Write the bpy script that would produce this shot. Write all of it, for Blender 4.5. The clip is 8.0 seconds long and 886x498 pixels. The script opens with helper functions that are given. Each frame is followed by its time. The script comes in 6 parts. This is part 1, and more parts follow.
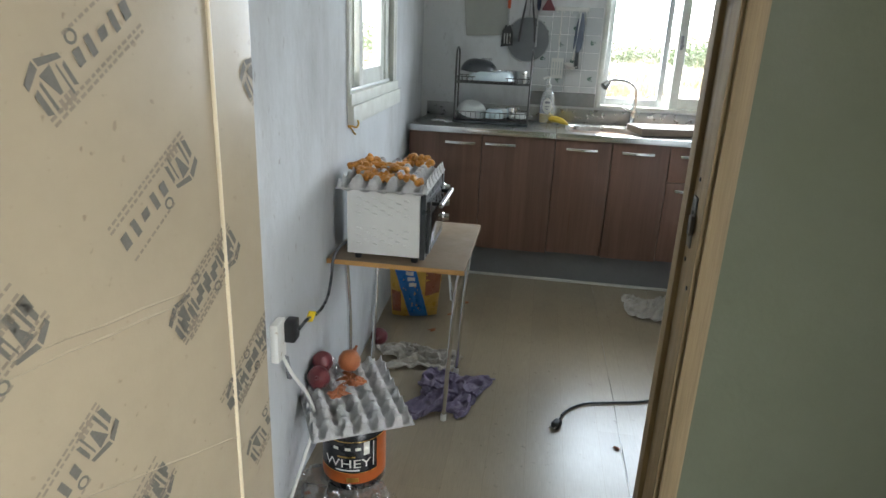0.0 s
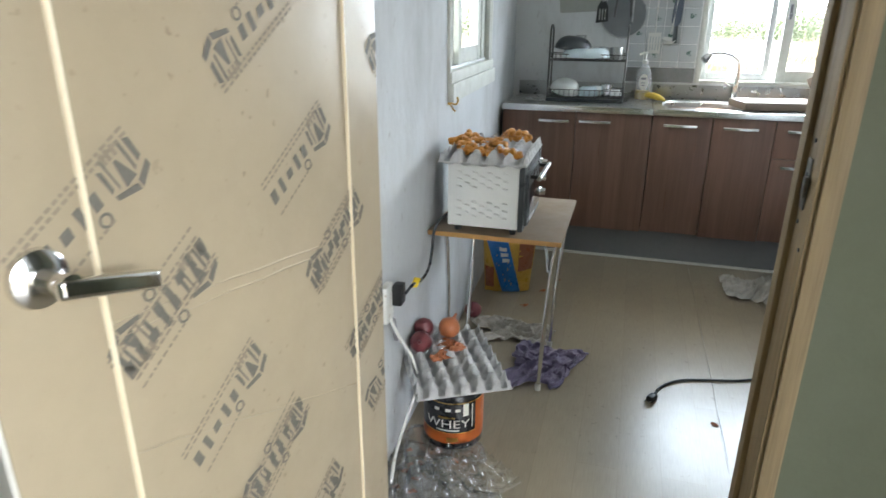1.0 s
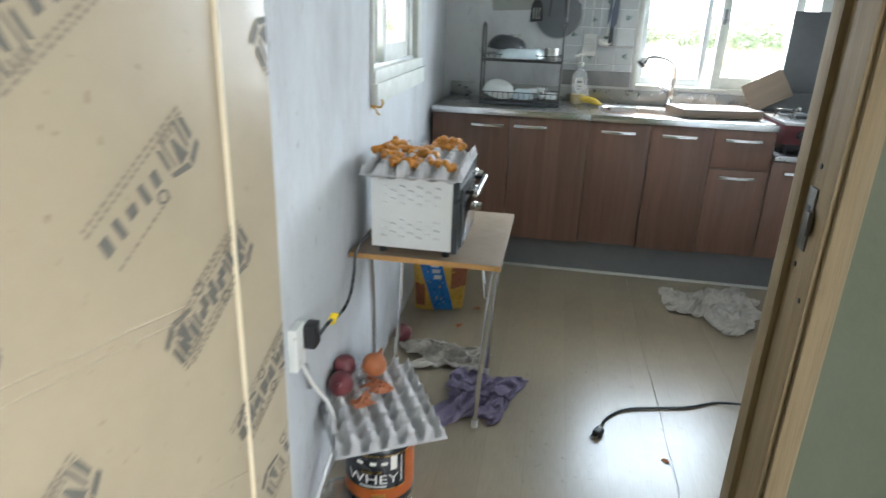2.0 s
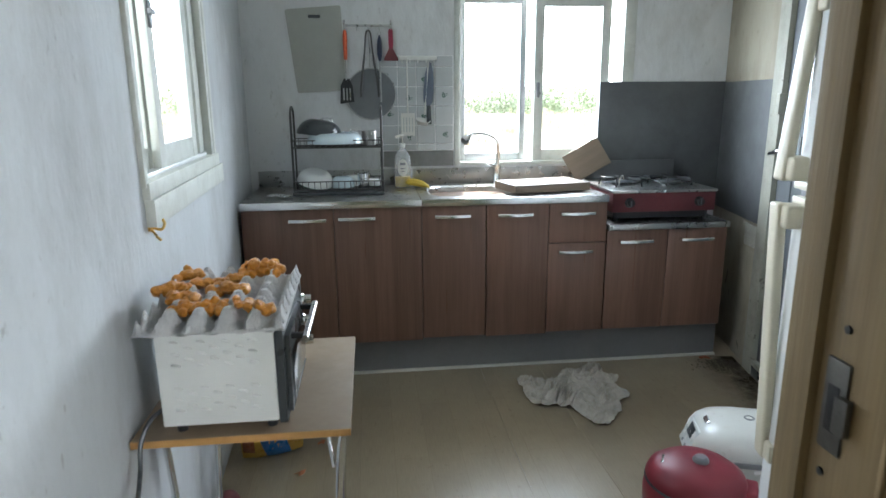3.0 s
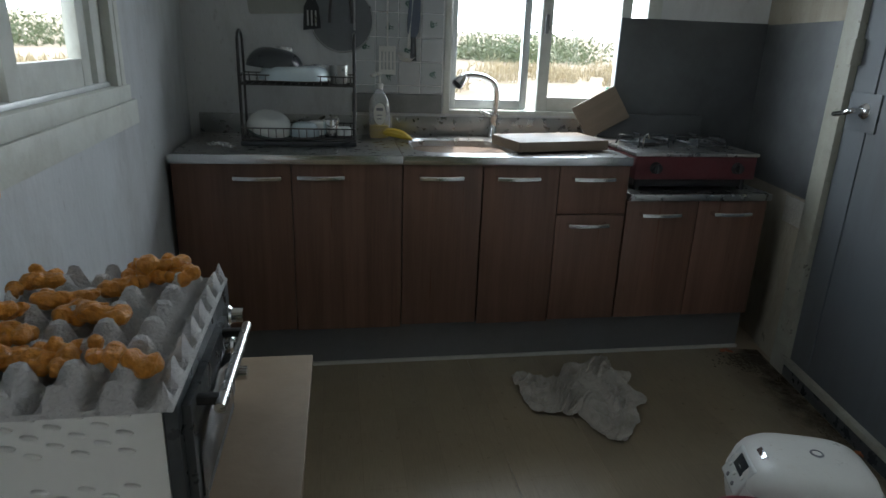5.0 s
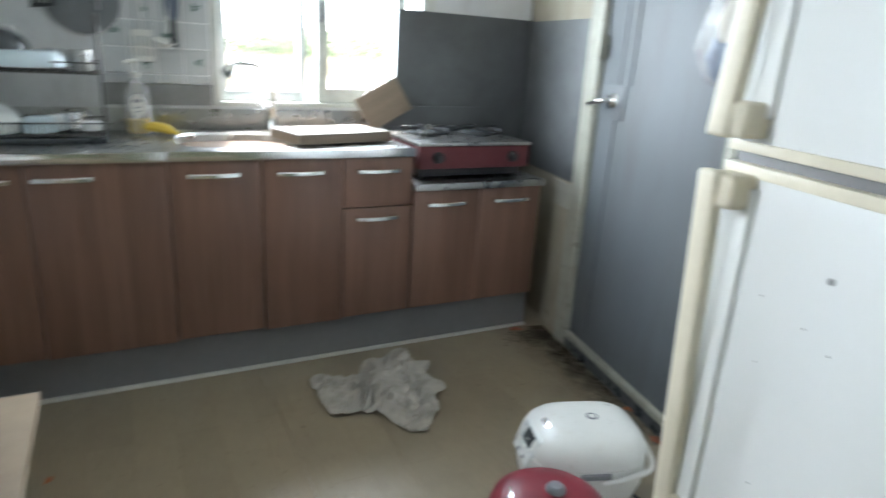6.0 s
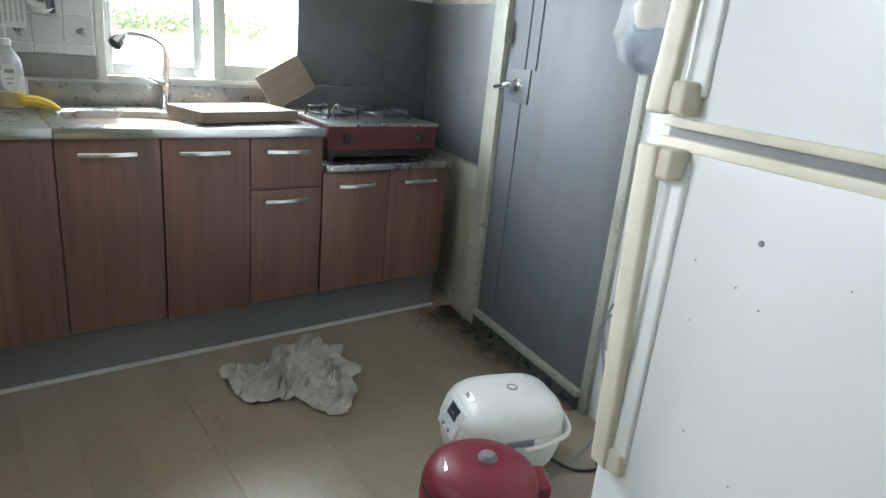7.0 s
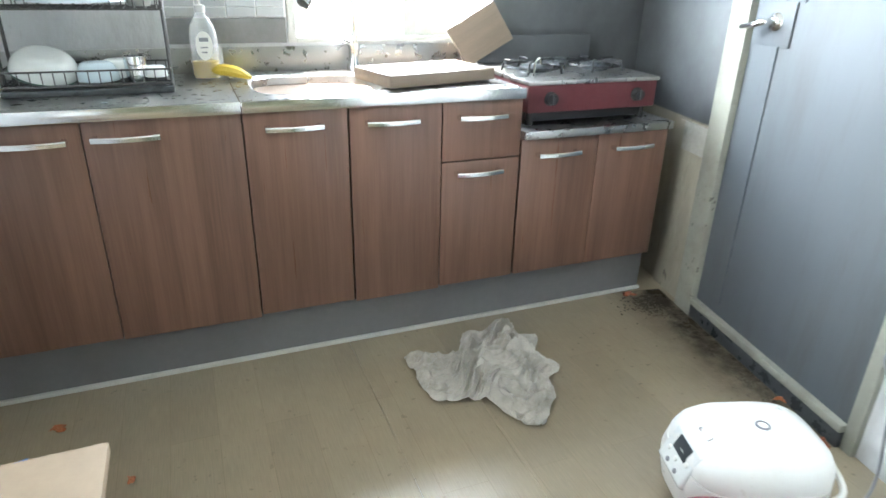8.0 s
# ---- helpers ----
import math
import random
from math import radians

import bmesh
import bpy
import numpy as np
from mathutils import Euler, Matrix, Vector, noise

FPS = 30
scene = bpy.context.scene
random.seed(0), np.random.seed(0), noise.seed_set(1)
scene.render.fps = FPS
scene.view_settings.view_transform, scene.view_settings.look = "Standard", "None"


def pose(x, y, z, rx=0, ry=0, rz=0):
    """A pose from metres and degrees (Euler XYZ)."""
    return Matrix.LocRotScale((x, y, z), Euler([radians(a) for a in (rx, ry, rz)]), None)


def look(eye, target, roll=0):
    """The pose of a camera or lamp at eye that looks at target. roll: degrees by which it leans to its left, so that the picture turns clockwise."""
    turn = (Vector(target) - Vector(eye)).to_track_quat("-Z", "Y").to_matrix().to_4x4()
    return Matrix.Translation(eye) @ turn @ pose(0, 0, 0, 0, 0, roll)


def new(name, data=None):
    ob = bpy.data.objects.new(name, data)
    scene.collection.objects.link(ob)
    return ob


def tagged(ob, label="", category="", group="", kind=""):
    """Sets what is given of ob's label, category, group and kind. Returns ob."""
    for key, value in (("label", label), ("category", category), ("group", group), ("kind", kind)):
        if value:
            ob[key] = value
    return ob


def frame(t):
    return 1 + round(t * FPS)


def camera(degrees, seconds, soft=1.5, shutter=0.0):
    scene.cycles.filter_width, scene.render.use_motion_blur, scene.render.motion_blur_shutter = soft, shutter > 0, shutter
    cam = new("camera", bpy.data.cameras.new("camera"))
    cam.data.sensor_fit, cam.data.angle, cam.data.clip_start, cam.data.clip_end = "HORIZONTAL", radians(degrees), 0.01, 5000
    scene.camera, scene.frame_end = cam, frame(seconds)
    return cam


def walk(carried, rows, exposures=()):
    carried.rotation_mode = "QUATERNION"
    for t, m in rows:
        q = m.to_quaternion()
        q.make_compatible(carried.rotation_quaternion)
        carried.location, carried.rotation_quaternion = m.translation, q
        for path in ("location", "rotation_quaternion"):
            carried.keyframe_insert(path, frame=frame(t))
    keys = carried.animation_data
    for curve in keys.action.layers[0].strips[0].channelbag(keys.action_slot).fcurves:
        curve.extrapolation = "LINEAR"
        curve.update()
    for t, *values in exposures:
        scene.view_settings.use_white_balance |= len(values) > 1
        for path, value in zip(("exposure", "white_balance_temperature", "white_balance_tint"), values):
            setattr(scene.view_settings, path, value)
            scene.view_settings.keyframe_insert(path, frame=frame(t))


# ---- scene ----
# ---- camera ----
cam = camera(70.4, 8.0, 1.45, 0.35)
PATH = [
    (0, (0.72, -0.445, 1.321), (0.45, 1.433, 0.689), 2.5),
    (0.5, (0.739, -0.503, 1.327), (0.366, 1.369, 0.728), 2.8),
    (1, (0.689, -0.533, 1.299), (0.165, 1.273, 0.617), 0.4),
    (1.2, (0.662, -0.565, 1.299), (0.144, 1.236, 0.602), 1.8),
    (2.3, (0.603, -0.094, 1.277), (0.487, 1.795, 0.628), 0.8),
    (2.5, (0.564, 0.001, 1.313), (0.618, 1.925, 0.769), -0.3),
    (3, (0.581, 0.179, 1.315), (0.805, 2.111, 0.851), -0.4),
    (3.5, (0.684, 0.33, 1.331), (0.881, 2.292, 0.996), -1.1),
    (4, (0.671, 0.447, 1.325), (0.961, 2.404, 1.034), 1.3),
    (4.5, (0.585, 0.617, 1.282), (0.852, 2.55, 0.844), 1.9),
    (4.7, (0.585, 0.677, 1.258), (0.874, 2.579, 0.709), 2.0),
    (5.8, (0.622, 0.823, 1.276), (1.235, 2.614, 0.629), 4.8),
    (6, (0.687, 0.796, 1.236), (1.572, 2.485, 0.634), 3.5),
    (6.5, (0.66, 0.818, 1.246), (1.85, 2.323, 0.684), 5.0),
    (7, (0.585, 0.844, 1.21), (1.778, 2.326, 0.595), 5.7),
    (7.5, (0.569, 0.933, 1.224), (1.47, 2.589, 0.557), 4.2),
    (8, (0.682, 1.193, 1.213), (1.373, 2.884, 0.401), 1.4),
]
EXPOSURES = [(0, 1.7, 6470, 11), (0.5, 1.97, 6450, 11), (1.0, 1.98, 6420, 11), (2.6, 2.18, 6190, 10), (3.0, 1.87, 6190, 10), (3.5, 1.3, 6180, 10), (4.0, 0.55, 6180, 10), (4.7, -0.1, 6350, 10),
             (5.8, 2.12, 6350, 10), (6.5, 2.08, 6360, 11), (7, 2.0, 6390, 10), (7.5, 2.5, 6380, 10), (8, 3.17, 6340, 10)]
walk(cam, [(t, look(eye, target, roll)) for t, eye, target, roll in PATH], EXPOSURES)

# ---- exposure, sky and sun ----
world = bpy.data.worlds.new("sky")
scene.world = world
world.use_nodes = True
_n = world.node_tree.nodes
_sky = _n.new("ShaderNodeTexSky")
_sky.sky_type = "NISHITA"
_sky.sun_disc = False
_sky.sun_elevation = radians(66)
_sky.sun_rotation = radians(12)
_sky.air_density, _sky.dust_density = 1.2, 3.0
world.node_tree.links.new(_sky.outputs[0], _n["Background"].inputs[0])
_n["Background"].inputs[1].default_value = 0.15

sun = new("sun", bpy.data.lights.new("sun", "SUN"))
sun.data.energy, sun.data.angle, sun.data.color = 4.0, radians(0.6), (1.0, 0.95, 0.87)
sun.matrix_world = look((1.95, 7.1, 9.2), (1.3, 3.4, 0.9))


def area_lamp(name, m, w, h, power, colour=(0.74, 0.88, 1.0)):
    la = bpy.data.lights.new(name, "AREA")
    la.shape, la.size, la.size_y, la.energy, la.color = "RECTANGLE", w, h, power, colour
    ob = new(name, la)
    ob.matrix_world = m
    return ob


area_lamp("sky_light_back", look((1.52, 3.735, 1.42), (1.46, 0.6, 0.7)), 0.92, 0.86, 16)
area_lamp("sky_light_side", look((-0.12, 2.14, 1.55), (2.0, 2.1, 0.9)), 0.74, 0.86, 3.2)
# Added fill lamp at the assumed hall opening, to brighten the door leaf.
area_lamp("hall_fill_lamp", look((1.82, -0.75, 1.15), (0.0, 0.1, 1.0)), 0.8, 1.9, 0.32)


# ---- materials ----
def mat(name, col, rough=0.5, metal=0.0, var=0.18, scale=9.0, stretch=(1, 1, 1), stain=None, bump=0.12, bscale=70.0, island=0.0, trans=0.0, coat=0.0, ior=1.45, sheen=0.0, detail=6.0, rvar=0.25, speck=None):
    """A procedural surface: base colour with large and fine variation, stains (colour, amount, scale), roughness variation and bump."""
    m = bpy.data.materials.new(name)
    m.use_nodes = True
    n, l = m.node_tree.nodes, m.node_tree.links
    b = n["Principled BSDF"]
    tc, mp = n.new("ShaderNodeTexCoord"), n.new("ShaderNodeMapping")
    mp.inputs["Scale"].default_value = stretch
    l.new(tc.outputs["Object"], mp.inputs["Vector"])

    def noise_tex(s, d=detail, ro=0.6):
        t = n.new("ShaderNodeTexNoise")
        t.inputs["Scale"].default_value, t.inputs["Detail"].default_value, t.inputs["Roughness"].default_value = s, d, ro
        l.new(mp.outputs[0], t.inputs["Vector"])
        return t.outputs["Fac"]

    def ramp(fac, lo, hi, a, c):
        r = n.new("ShaderNodeMapRange")
        r.inputs["From Min"].default_value, r.inputs["From Max"].default_value = lo, hi
        r.inputs["To Min"].default_value, r.inputs["To Max"].default_value = a, c
        l.new(fac, r.inputs["Value"])
        return r.outputs[0]

    def mix(fac, a, c):
        x = n.new("ShaderNodeMix")
        x.data_type = "RGBA"
        for k, v in ((0, fac), (6, a), (7, c)):
            if isinstance(v, (float, int)):
                x.inputs[k].default_value = v
            elif isinstance(v, tuple):
                x.inputs[k].default_value = (*v[:3], 1)
            else:
                l.new(v, x.inputs[k])
        return x.outputs[2]

    dark = tuple(c * (1 - var) for c in col)
    light = tuple(min(1, c * (1 + var * 0.6)) for c in col)
    colour = mix(ramp(noise_tex(scale), 0.3, 0.7, 0, 1), dark, light)
    fine = mix(ramp(noise_tex(scale * 7, 4), 0.35, 0.65, 0, 1), tuple(c * (1 - var * 0.5) for c in col), tuple(min(1, c * (1 + var * 0.3)) for c in col))
    colour = mix(0.4, colour, fine)
    if stain:
        scol, amount, sscale = stain
        colour = mix(ramp(noise_tex(sscale, 9, 0.72), 0.56 - 0.16 * amount, 0.86 - 0.1 * amount, 0, min(1, amount * 1.2)), colour, scol)
    if speck:
        pcol, pscale, amount = speck
        where = n.new("ShaderNodeMath")
        where.operation = "MULTIPLY"
        l.new(ramp(noise_tex(pscale, 2, 0.5), 0.66, 0.72, 0, amount), where.inputs[0])
        l.new(ramp(noise_tex(1.7, 3), 0.42, 0.62, 0, 1), where.inputs[1])
        colour = mix(where.outputs[0], colour, pcol)
    if island:
        oi = n.new("ShaderNodeObjectInfo")
        h = n.new("ShaderNodeHueSaturation")
        l.new(ramp(oi.outputs["Random"], 0, 1, 1 - island, 1 + island), h.inputs["Value"])
        l.new(colour, h.inputs["Color"])
        colour = h.outputs[0]
    l.new(colour, b.inputs["Base Color"])
    b.inputs["Roughness"].default_value = rough
    if rvar:
        l.new(ramp(noise_tex(scale * 2.3, 5), 0.25, 0.75, max(0.02, rough * (1 - rvar)), min(1, rough * (1 + rvar))), b.inputs["Roughness"])
    b.inputs["Metallic"].default_value = metal
    b.inputs["IOR"].default_value = ior
    b.inputs["Transmission Weight"].default_value = trans
    b.inputs["Coat Weight"].default_value = coat
    b.inputs["Sheen Weight"].default_value = sheen
    if bump:
        bp = n.new("ShaderNodeBump")
        bp.inputs["Strength"].default_value, bp.inputs["Distance"].default_value = bump, 0.01
        l.new(noise_tex(bscale, 5), bp.inputs["Height"])
        l.new(bp.outputs[0], b.inputs["Normal"])
    return m


def floor_vinyl():
    """Wood-print sheet vinyl: narrow planks along y, worn, greasy and slightly wavy."""
    m = mat("floor_vinyl", (0.305, 0.250, 0.170), rough=0.29, ior=1.75, rvar=0, var=0.16, scale=1.4, stain=((0.17, 0.13, 0.085), 0.24, 2.2), speck=((0.11, 0.075, 0.045), 36, 0.6), bump=0.10, bscale=7)
    n, l = m.node_tree.nodes, m.node_tree.links
    b = n["Principled BSDF"]
    old = b.inputs["Base Color"].links[0].from_socket
    tc, mp = n.new("ShaderNodeTexCoord"), n.new("ShaderNodeMapping")
    mp.inputs["Rotation"].default_value = (0, 0, radians(90))
    l.new(tc.outputs["Object"], mp.inputs["Vector"])
    br = n.new("ShaderNodeTexBrick")
    for k, v in (("Scale", 1.0), ("Brick Width", 1.15), ("Row Height", 0.128), ("Mortar Size", 0.0009), ("Mortar Smooth", 0.3)):
        br.inputs[k].default_value = v
    br.offset = 0.37
    br.inputs["Color1"].default_value, br.inputs["Color2"].default_value, br.inputs["Mortar"].default_value = (0.93, 0.925, 0.92, 1), (1.05, 1.045, 1.03, 1), (0.84, 0.80, 0.74, 1)
    l.new(mp.outputs[0], br.inputs["Vector"])
    gr, gm = n.new("ShaderNodeTexNoise"), n.new("ShaderNodeMapping")
    gm.inputs["Scale"].default_value = (60, 3, 1)
    l.new(tc.outputs["Object"], gm.inputs["Vector"])
    l.new(gm.outputs[0], gr.inputs["Vector"])
    gr.inputs["Detail"].default_value = 5
    r = n.new("ShaderNodeMapRange")
    for k, v in ((1, 0.3), (2, 0.7), (3, 0.9), (4, 1.08)):
        r.inputs[k].default_value = v
    l.new(gr.outputs["Fac"], r.inputs[0])
    for other in (br.outputs["Color"], r.outputs[0]):
        x = n.new("ShaderNodeMix")
        x.data_type, x.blend_type = "RGBA", "MULTIPLY"
        x.inputs[0].default_value = 1
        l.new(old, x.inputs[6])
        l.new(other, x.inputs[7])
        old = x.outputs[2]
    l.new(old, b.inputs["Base Color"])
    return m


M = {}
M["wall"] = mat("white_wall_paint", (0.65, 0.655, 0.65), 0.75, var=0.10, scale=2.2, stretch=(1, 1, 0.45), stain=((0.27, 0.25, 0.22), 0.50, 3.0), speck=((0.20, 0.17, 0.14), 48, 0.35), bump=0.25, bscale=45)
# West wall's darker copy of the white paint: shade in the base, plus grime.
M["wallw"] = mat("shaded_grimy_wall_paint", (0.52, 0.535, 0.545), 0.78, var=0.12, scale=2.0, stretch=(1, 1, 0.45), stain=((0.24, 0.225, 0.205), 0.55, 2.6), speck=((0.16, 0.13, 0.10), 52, 0.4), bump=0.25, bscale=45)
M["plaster"] = mat("old_plaster", (0.40, 0.385, 0.34), 0.8, var=0.2, scale=9, stain=((0.16, 0.14, 0.11), 0.45, 12), bump=0.3)
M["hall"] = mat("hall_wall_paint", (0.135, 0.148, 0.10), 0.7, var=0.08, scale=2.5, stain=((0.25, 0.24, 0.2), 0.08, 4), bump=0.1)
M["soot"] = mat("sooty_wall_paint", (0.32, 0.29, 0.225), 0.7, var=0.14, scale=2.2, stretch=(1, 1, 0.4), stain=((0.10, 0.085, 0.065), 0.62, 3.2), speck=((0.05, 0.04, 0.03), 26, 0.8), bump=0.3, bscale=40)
M["sootframe"] = mat("grimy_door_frame_paint", (0.30, 0.295, 0.245), 0.5, var=0.15, scale=4, stain=((0.12, 0.10, 0.075), 0.5, 6), speck=((0.06, 0.05, 0.04), 40, 0.7), bump=0.15)
M["ceil"] = mat("ceiling_paint", (0.68, 0.67, 0.63), 0.8, var=0.08, stain=((0.4, 0.35, 0.28), 0.2, 2))
M["floor"] = floor_vinyl()
M["cab"] = mat("dark_wood_laminate", (0.175, 0.095, 0.066), 0.34, var=0.42, scale=1.0, stretch=(26, 26, 0.9), stain=((0.055, 0.03, 0.022), 0.2, 0.9), bump=0.06, bscale=30)
M["cabin"] = mat("cabinet_inside", (0.20, 0.14, 0.10), 0.7)
M["kick"] = mat("grey_kick_board", (0.19, 0.188, 0.19), 0.36, var=0.15, scale=5, stain=((0.03, 0.03, 0.03), 0.2, 5))
M["strip"] = mat("white_plastic_strip", (0.62, 0.61, 0.56), 0.5, stain=((0.25, 0.2, 0.14), 0.3, 9))
M["steel"] = mat("worn_stainless", (0.42, 0.415, 0.40), 0.30, 1.0, var=0.05, scale=14, stain=((0.30, 0.27, 0.22), 0.08, 30), bump=0.05, bscale=120)
M["worn"] = mat("dull_dark_metal", (0.16, 0.155, 0.145), 0.45, 0.8, var=0.3, scale=30)
M["chrome"] = mat("chrome", (0.75, 0.75, 0.74), 0.16, 1.0, var=0.08, bump=0.03)
M["panel"] = mat("sooty_steel_sheet", (0.125, 0.13, 0.133), 0.55, 0.35, var=0.25, scale=3, stain=((0.05, 0.05, 0.05), 0.35, 3.5), bump=0.08)
M["frame"] = mat("painted_window_frame", (0.57, 0.58, 0.53), 0.55, var=0.14, scale=7, stain=((0.28, 0.25, 0.19), 0.38, 11), bump=0.1)
M["alu"] = mat("aluminium_frame", (0.55, 0.56, 0.55), 0.42, 0.6, var=0.1, stain=((0.3, 0.28, 0.25), 0.2, 10))
M["jamb"] = mat("raw_timber", (0.275, 0.205, 0.115), 0.62, var=0.4, scale=1.2, stretch=(30, 30, 1.1), stain=((0.10, 0.07, 0.045), 0.25, 0.8), bump=0.2, bscale=14)
M["film"] = mat("kraft_film", (0.35, 0.287, 0.197), 0.40, var=0.12, scale=3, stain=((0.24, 0.18, 0.11), 0.14, 6), speck=((0.17, 0.12, 0.075), 46, 0.7), bump=0.12, bscale=9)
M["groove"] = mat("pale_groove", (0.74, 0.64, 0.46), 0.4, var=0.06)
M["ink"] = mat("grey_print_ink", (0.135, 0.125, 0.105), 0.55, var=0.2, scale=60)
M["ink2"] = mat("pale_print_ink", (0.24, 0.20, 0.145), 0.55, var=0.2, scale=60)
M["steeldoor"] = mat("blue_grey_steel_door", (0.105, 0.116, 0.124), 0.55, rvar=0, var=0.10, scale=1.1, stretch=(1, 1, 0.16), stain=((0.06, 0.053, 0.042), 0.55, 5.0), speck=((0.05, 0.04, 0.03), 22, 0.6), bump=0.04, bscale=9)
M["fridge"] = mat("white_enamel", (0.78, 0.80, 0.80), 0.26, rvar=0, var=0.025, scale=2, stain=((0.50, 0.46, 0.38), 0.03, 60), bump=0.02, bscale=90)
M["cream"] = mat("yellowed_plastic", (0.66, 0.61, 0.49), 0.42, var=0.1, scale=10, stain=((0.34, 0.27, 0.16), 0.12, 16))
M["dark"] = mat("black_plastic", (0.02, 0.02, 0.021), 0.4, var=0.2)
M["dark2"] = mat("charcoal_enamel", (0.05, 0.055, 0.058), 0.3, var=0.2)
M["red"] = mat("dark_red_plastic", (0.21, 0.022, 0.034), 0.42, var=0.12, stain=((0.4, 0.25, 0.18), 0.03, 40), bump=0.02)
M["redrange"] = mat("red_enamel_grime", (0.11, 0.022, 0.026), 0.6, var=0.3, stain=((0.05, 0.02, 0.02), 0.4, 9))
M["whitep"] = mat("white_plastic", (0.70, 0.69, 0.645), 0.33, var=0.05, stain=((0.42, 0.3, 0.16), 0.12, 28), speck=((0.30, 0.19, 0.08), 60, 0.6), bump=0.02)
M["greyp"] = mat("grey_plastic", (0.22, 0.22, 0.23), 0.4)
M["pulp"] = mat("grey_paper_pulp", (0.58, 0.57, 0.565), 0.92, var=0.22, scale=22, bump=0.8, bscale=220)
M["ginger"] = mat("dried_ginger", (0.66, 0.27, 0.035), 0.32, var=0.5, scale=22, stain=((0.26, 0.07, 0.01), 0.62, 30), bump=0.9, bscale=75)
M["onion"] = mat("red_onion_skin", (0.15, 0.035, 0.04), 0.38, var=0.35, scale=12, stretch=(3, 3, 0.6), stain=((0.3, 0.1, 0.07), 0.25, 10))
M["onion2"] = mat("brown_onion_skin", (0.42, 0.14, 0.055), 0.36, var=0.3, scale=12, stretch=(3, 3, 0.6))
M["ply"] = mat("worn_table_laminate", (0.25, 0.185, 0.125), 0.5, var=0.2, scale=6, stain=((0.2, 0.12, 0.06), 0.25, 7), bump=0.05)
M["plyedge"] = mat("orange_wood_edge", (0.5, 0.27, 0.09), 0.5, var=0.25, scale=14)
M["cloth"] = mat("dirty_white_cloth", (0.52, 0.48, 0.415), 0.95, var=0.25, scale=9, stain=((0.17, 0.14, 0.11), 0.62, 11), bump=0.5, bscale=320, sheen=0.2)
M["purple"] = mat("faded_purple_cloth", (0.19, 0.15, 0.25), 0.95, var=0.22, scale=14, bump=0.7, bscale=240, sheen=0.3)
M["board"] = mat("cutting_board_wood", (0.215, 0.165, 0.12), 0.5, var=0.2, scale=2, stretch=(2, 20, 20), stain=((0.2, 0.12, 0.07), 0.2, 6))
M["ovenw"] = mat("white_oven_steel", (0.72, 0.72, 0.69), 0.35, var=0.04, stain=((0.4, 0.35, 0.28), 0.05, 15), bump=0.02)
M["tub"] = mat("black_tub_plastic", (0.018, 0.018, 0.02), 0.28, var=0.2)
M["orange"] = mat("orange_label_print", (0.42, 0.10, 0.02), 0.4, var=0.2)
M["labelw"] = mat("white_label_print", (0.72, 0.70, 0.64), 0.5, var=0.05)
M["gold"] = mat("brass", (0.72, 0.46, 0.14), 0.3, 1.0)
M["tile"] = mat("white_glazed_tile", (0.50, 0.515, 0.515), 0.2, var=0.06, stain=((0.4, 0.37, 0.3), 0.12, 12), bump=0.02, island=0.05)
M["grout"] = mat("pale_grout", (0.82, 0.82, 0.80), 0.8)
M["green"] = mat("green_print", (0.07, 0.13, 0.10), 0.4)
M["wire"] = mat("dark_wire", (0.10, 0.095, 0.09), 0.35, 0.8, var=0.3)
M["yellow"] = mat("yellow_peel", (0.62, 0.43, 0.05), 0.5, var=0.15, stain=((0.25, 0.15, 0.03), 0.15, 18))
M["blue"] = mat("blue_bag_print", (0.02, 0.16, 0.48), 0.3, var=0.2)
M["bagy"] = mat("yellow_bag_print", (0.60, 0.36, 0.06), 0.3, var=0.3, scale=12)
M["bagr"] = mat("brown_bag_print", (0.30, 0.10, 0.05), 0.3, var=0.3, scale=14)
M["leafg"] = mat("leaf_green", (0.13, 0.17, 0.09), 0.6, var=0.4, scale=5)
M["leafd"] = mat("dry_grass", (0.38, 0.32, 0.20), 0.8, var=0.3, scale=5)
M["bark"] = mat("bark", (0.10, 0.08, 0.06), 0.9, var=0.3, scale=20)
M["earth"] = mat("bare_earth", (0.36, 0.31, 0.23), 0.95, var=0.25, scale=0.4, stain=((0.15, 0.17, 0.08), 0.35, 0.25))
M["cup"] = mat("pale_porcelain", (0.70, 0.71, 0.68), 0.15, var=0.04)
M["teal"] = mat("pale_blue_porcelain", (0.55, 0.64, 0.67), 0.18, var=0.05)


def glass(name, tint=(1, 1, 1), rough=0.02):
    m = bpy.data.materials.new(name)
    m.use_nodes = True
    n, l = m.node_tree.nodes, m.node_tree.links
    b = n["Principled BSDF"]
    b.inputs["Base Color"].default_value = (*tint, 1)
    b.inputs["Roughness"].default_value, b.inputs["Transmission Weight"].default_value, b.inputs["IOR"].default_value = rough, 1.0, 1.45
    return m


def pane_glass():
    """Thin window glass: clear with a faint gloss."""
    m = bpy.data.materials.new("window_glass")
    m.use_nodes = True
    n, l = m.node_tree.nodes, m.node_tree.links
    n.remove(n["Principled BSDF"])
    t, g, x = n.new("ShaderNodeBsdfTransparent"), n.new("ShaderNodeBsdfGlossy"), n.new("ShaderNodeMixShader")
    x.inputs[0].default_value = 0.045
    g.inputs["Roughness"].default_value = 0.03
    l.new(t.outputs[0], x.inputs[1]), l.new(g.outputs[0], x.inputs[2])
    l.new(x.outputs[0], n["Material Output"].inputs[0])
    return m


M["glass"] = pane_glass()
M["clear"] = glass("clear_plastic", (0.95, 0.95, 0.93), 0.06)
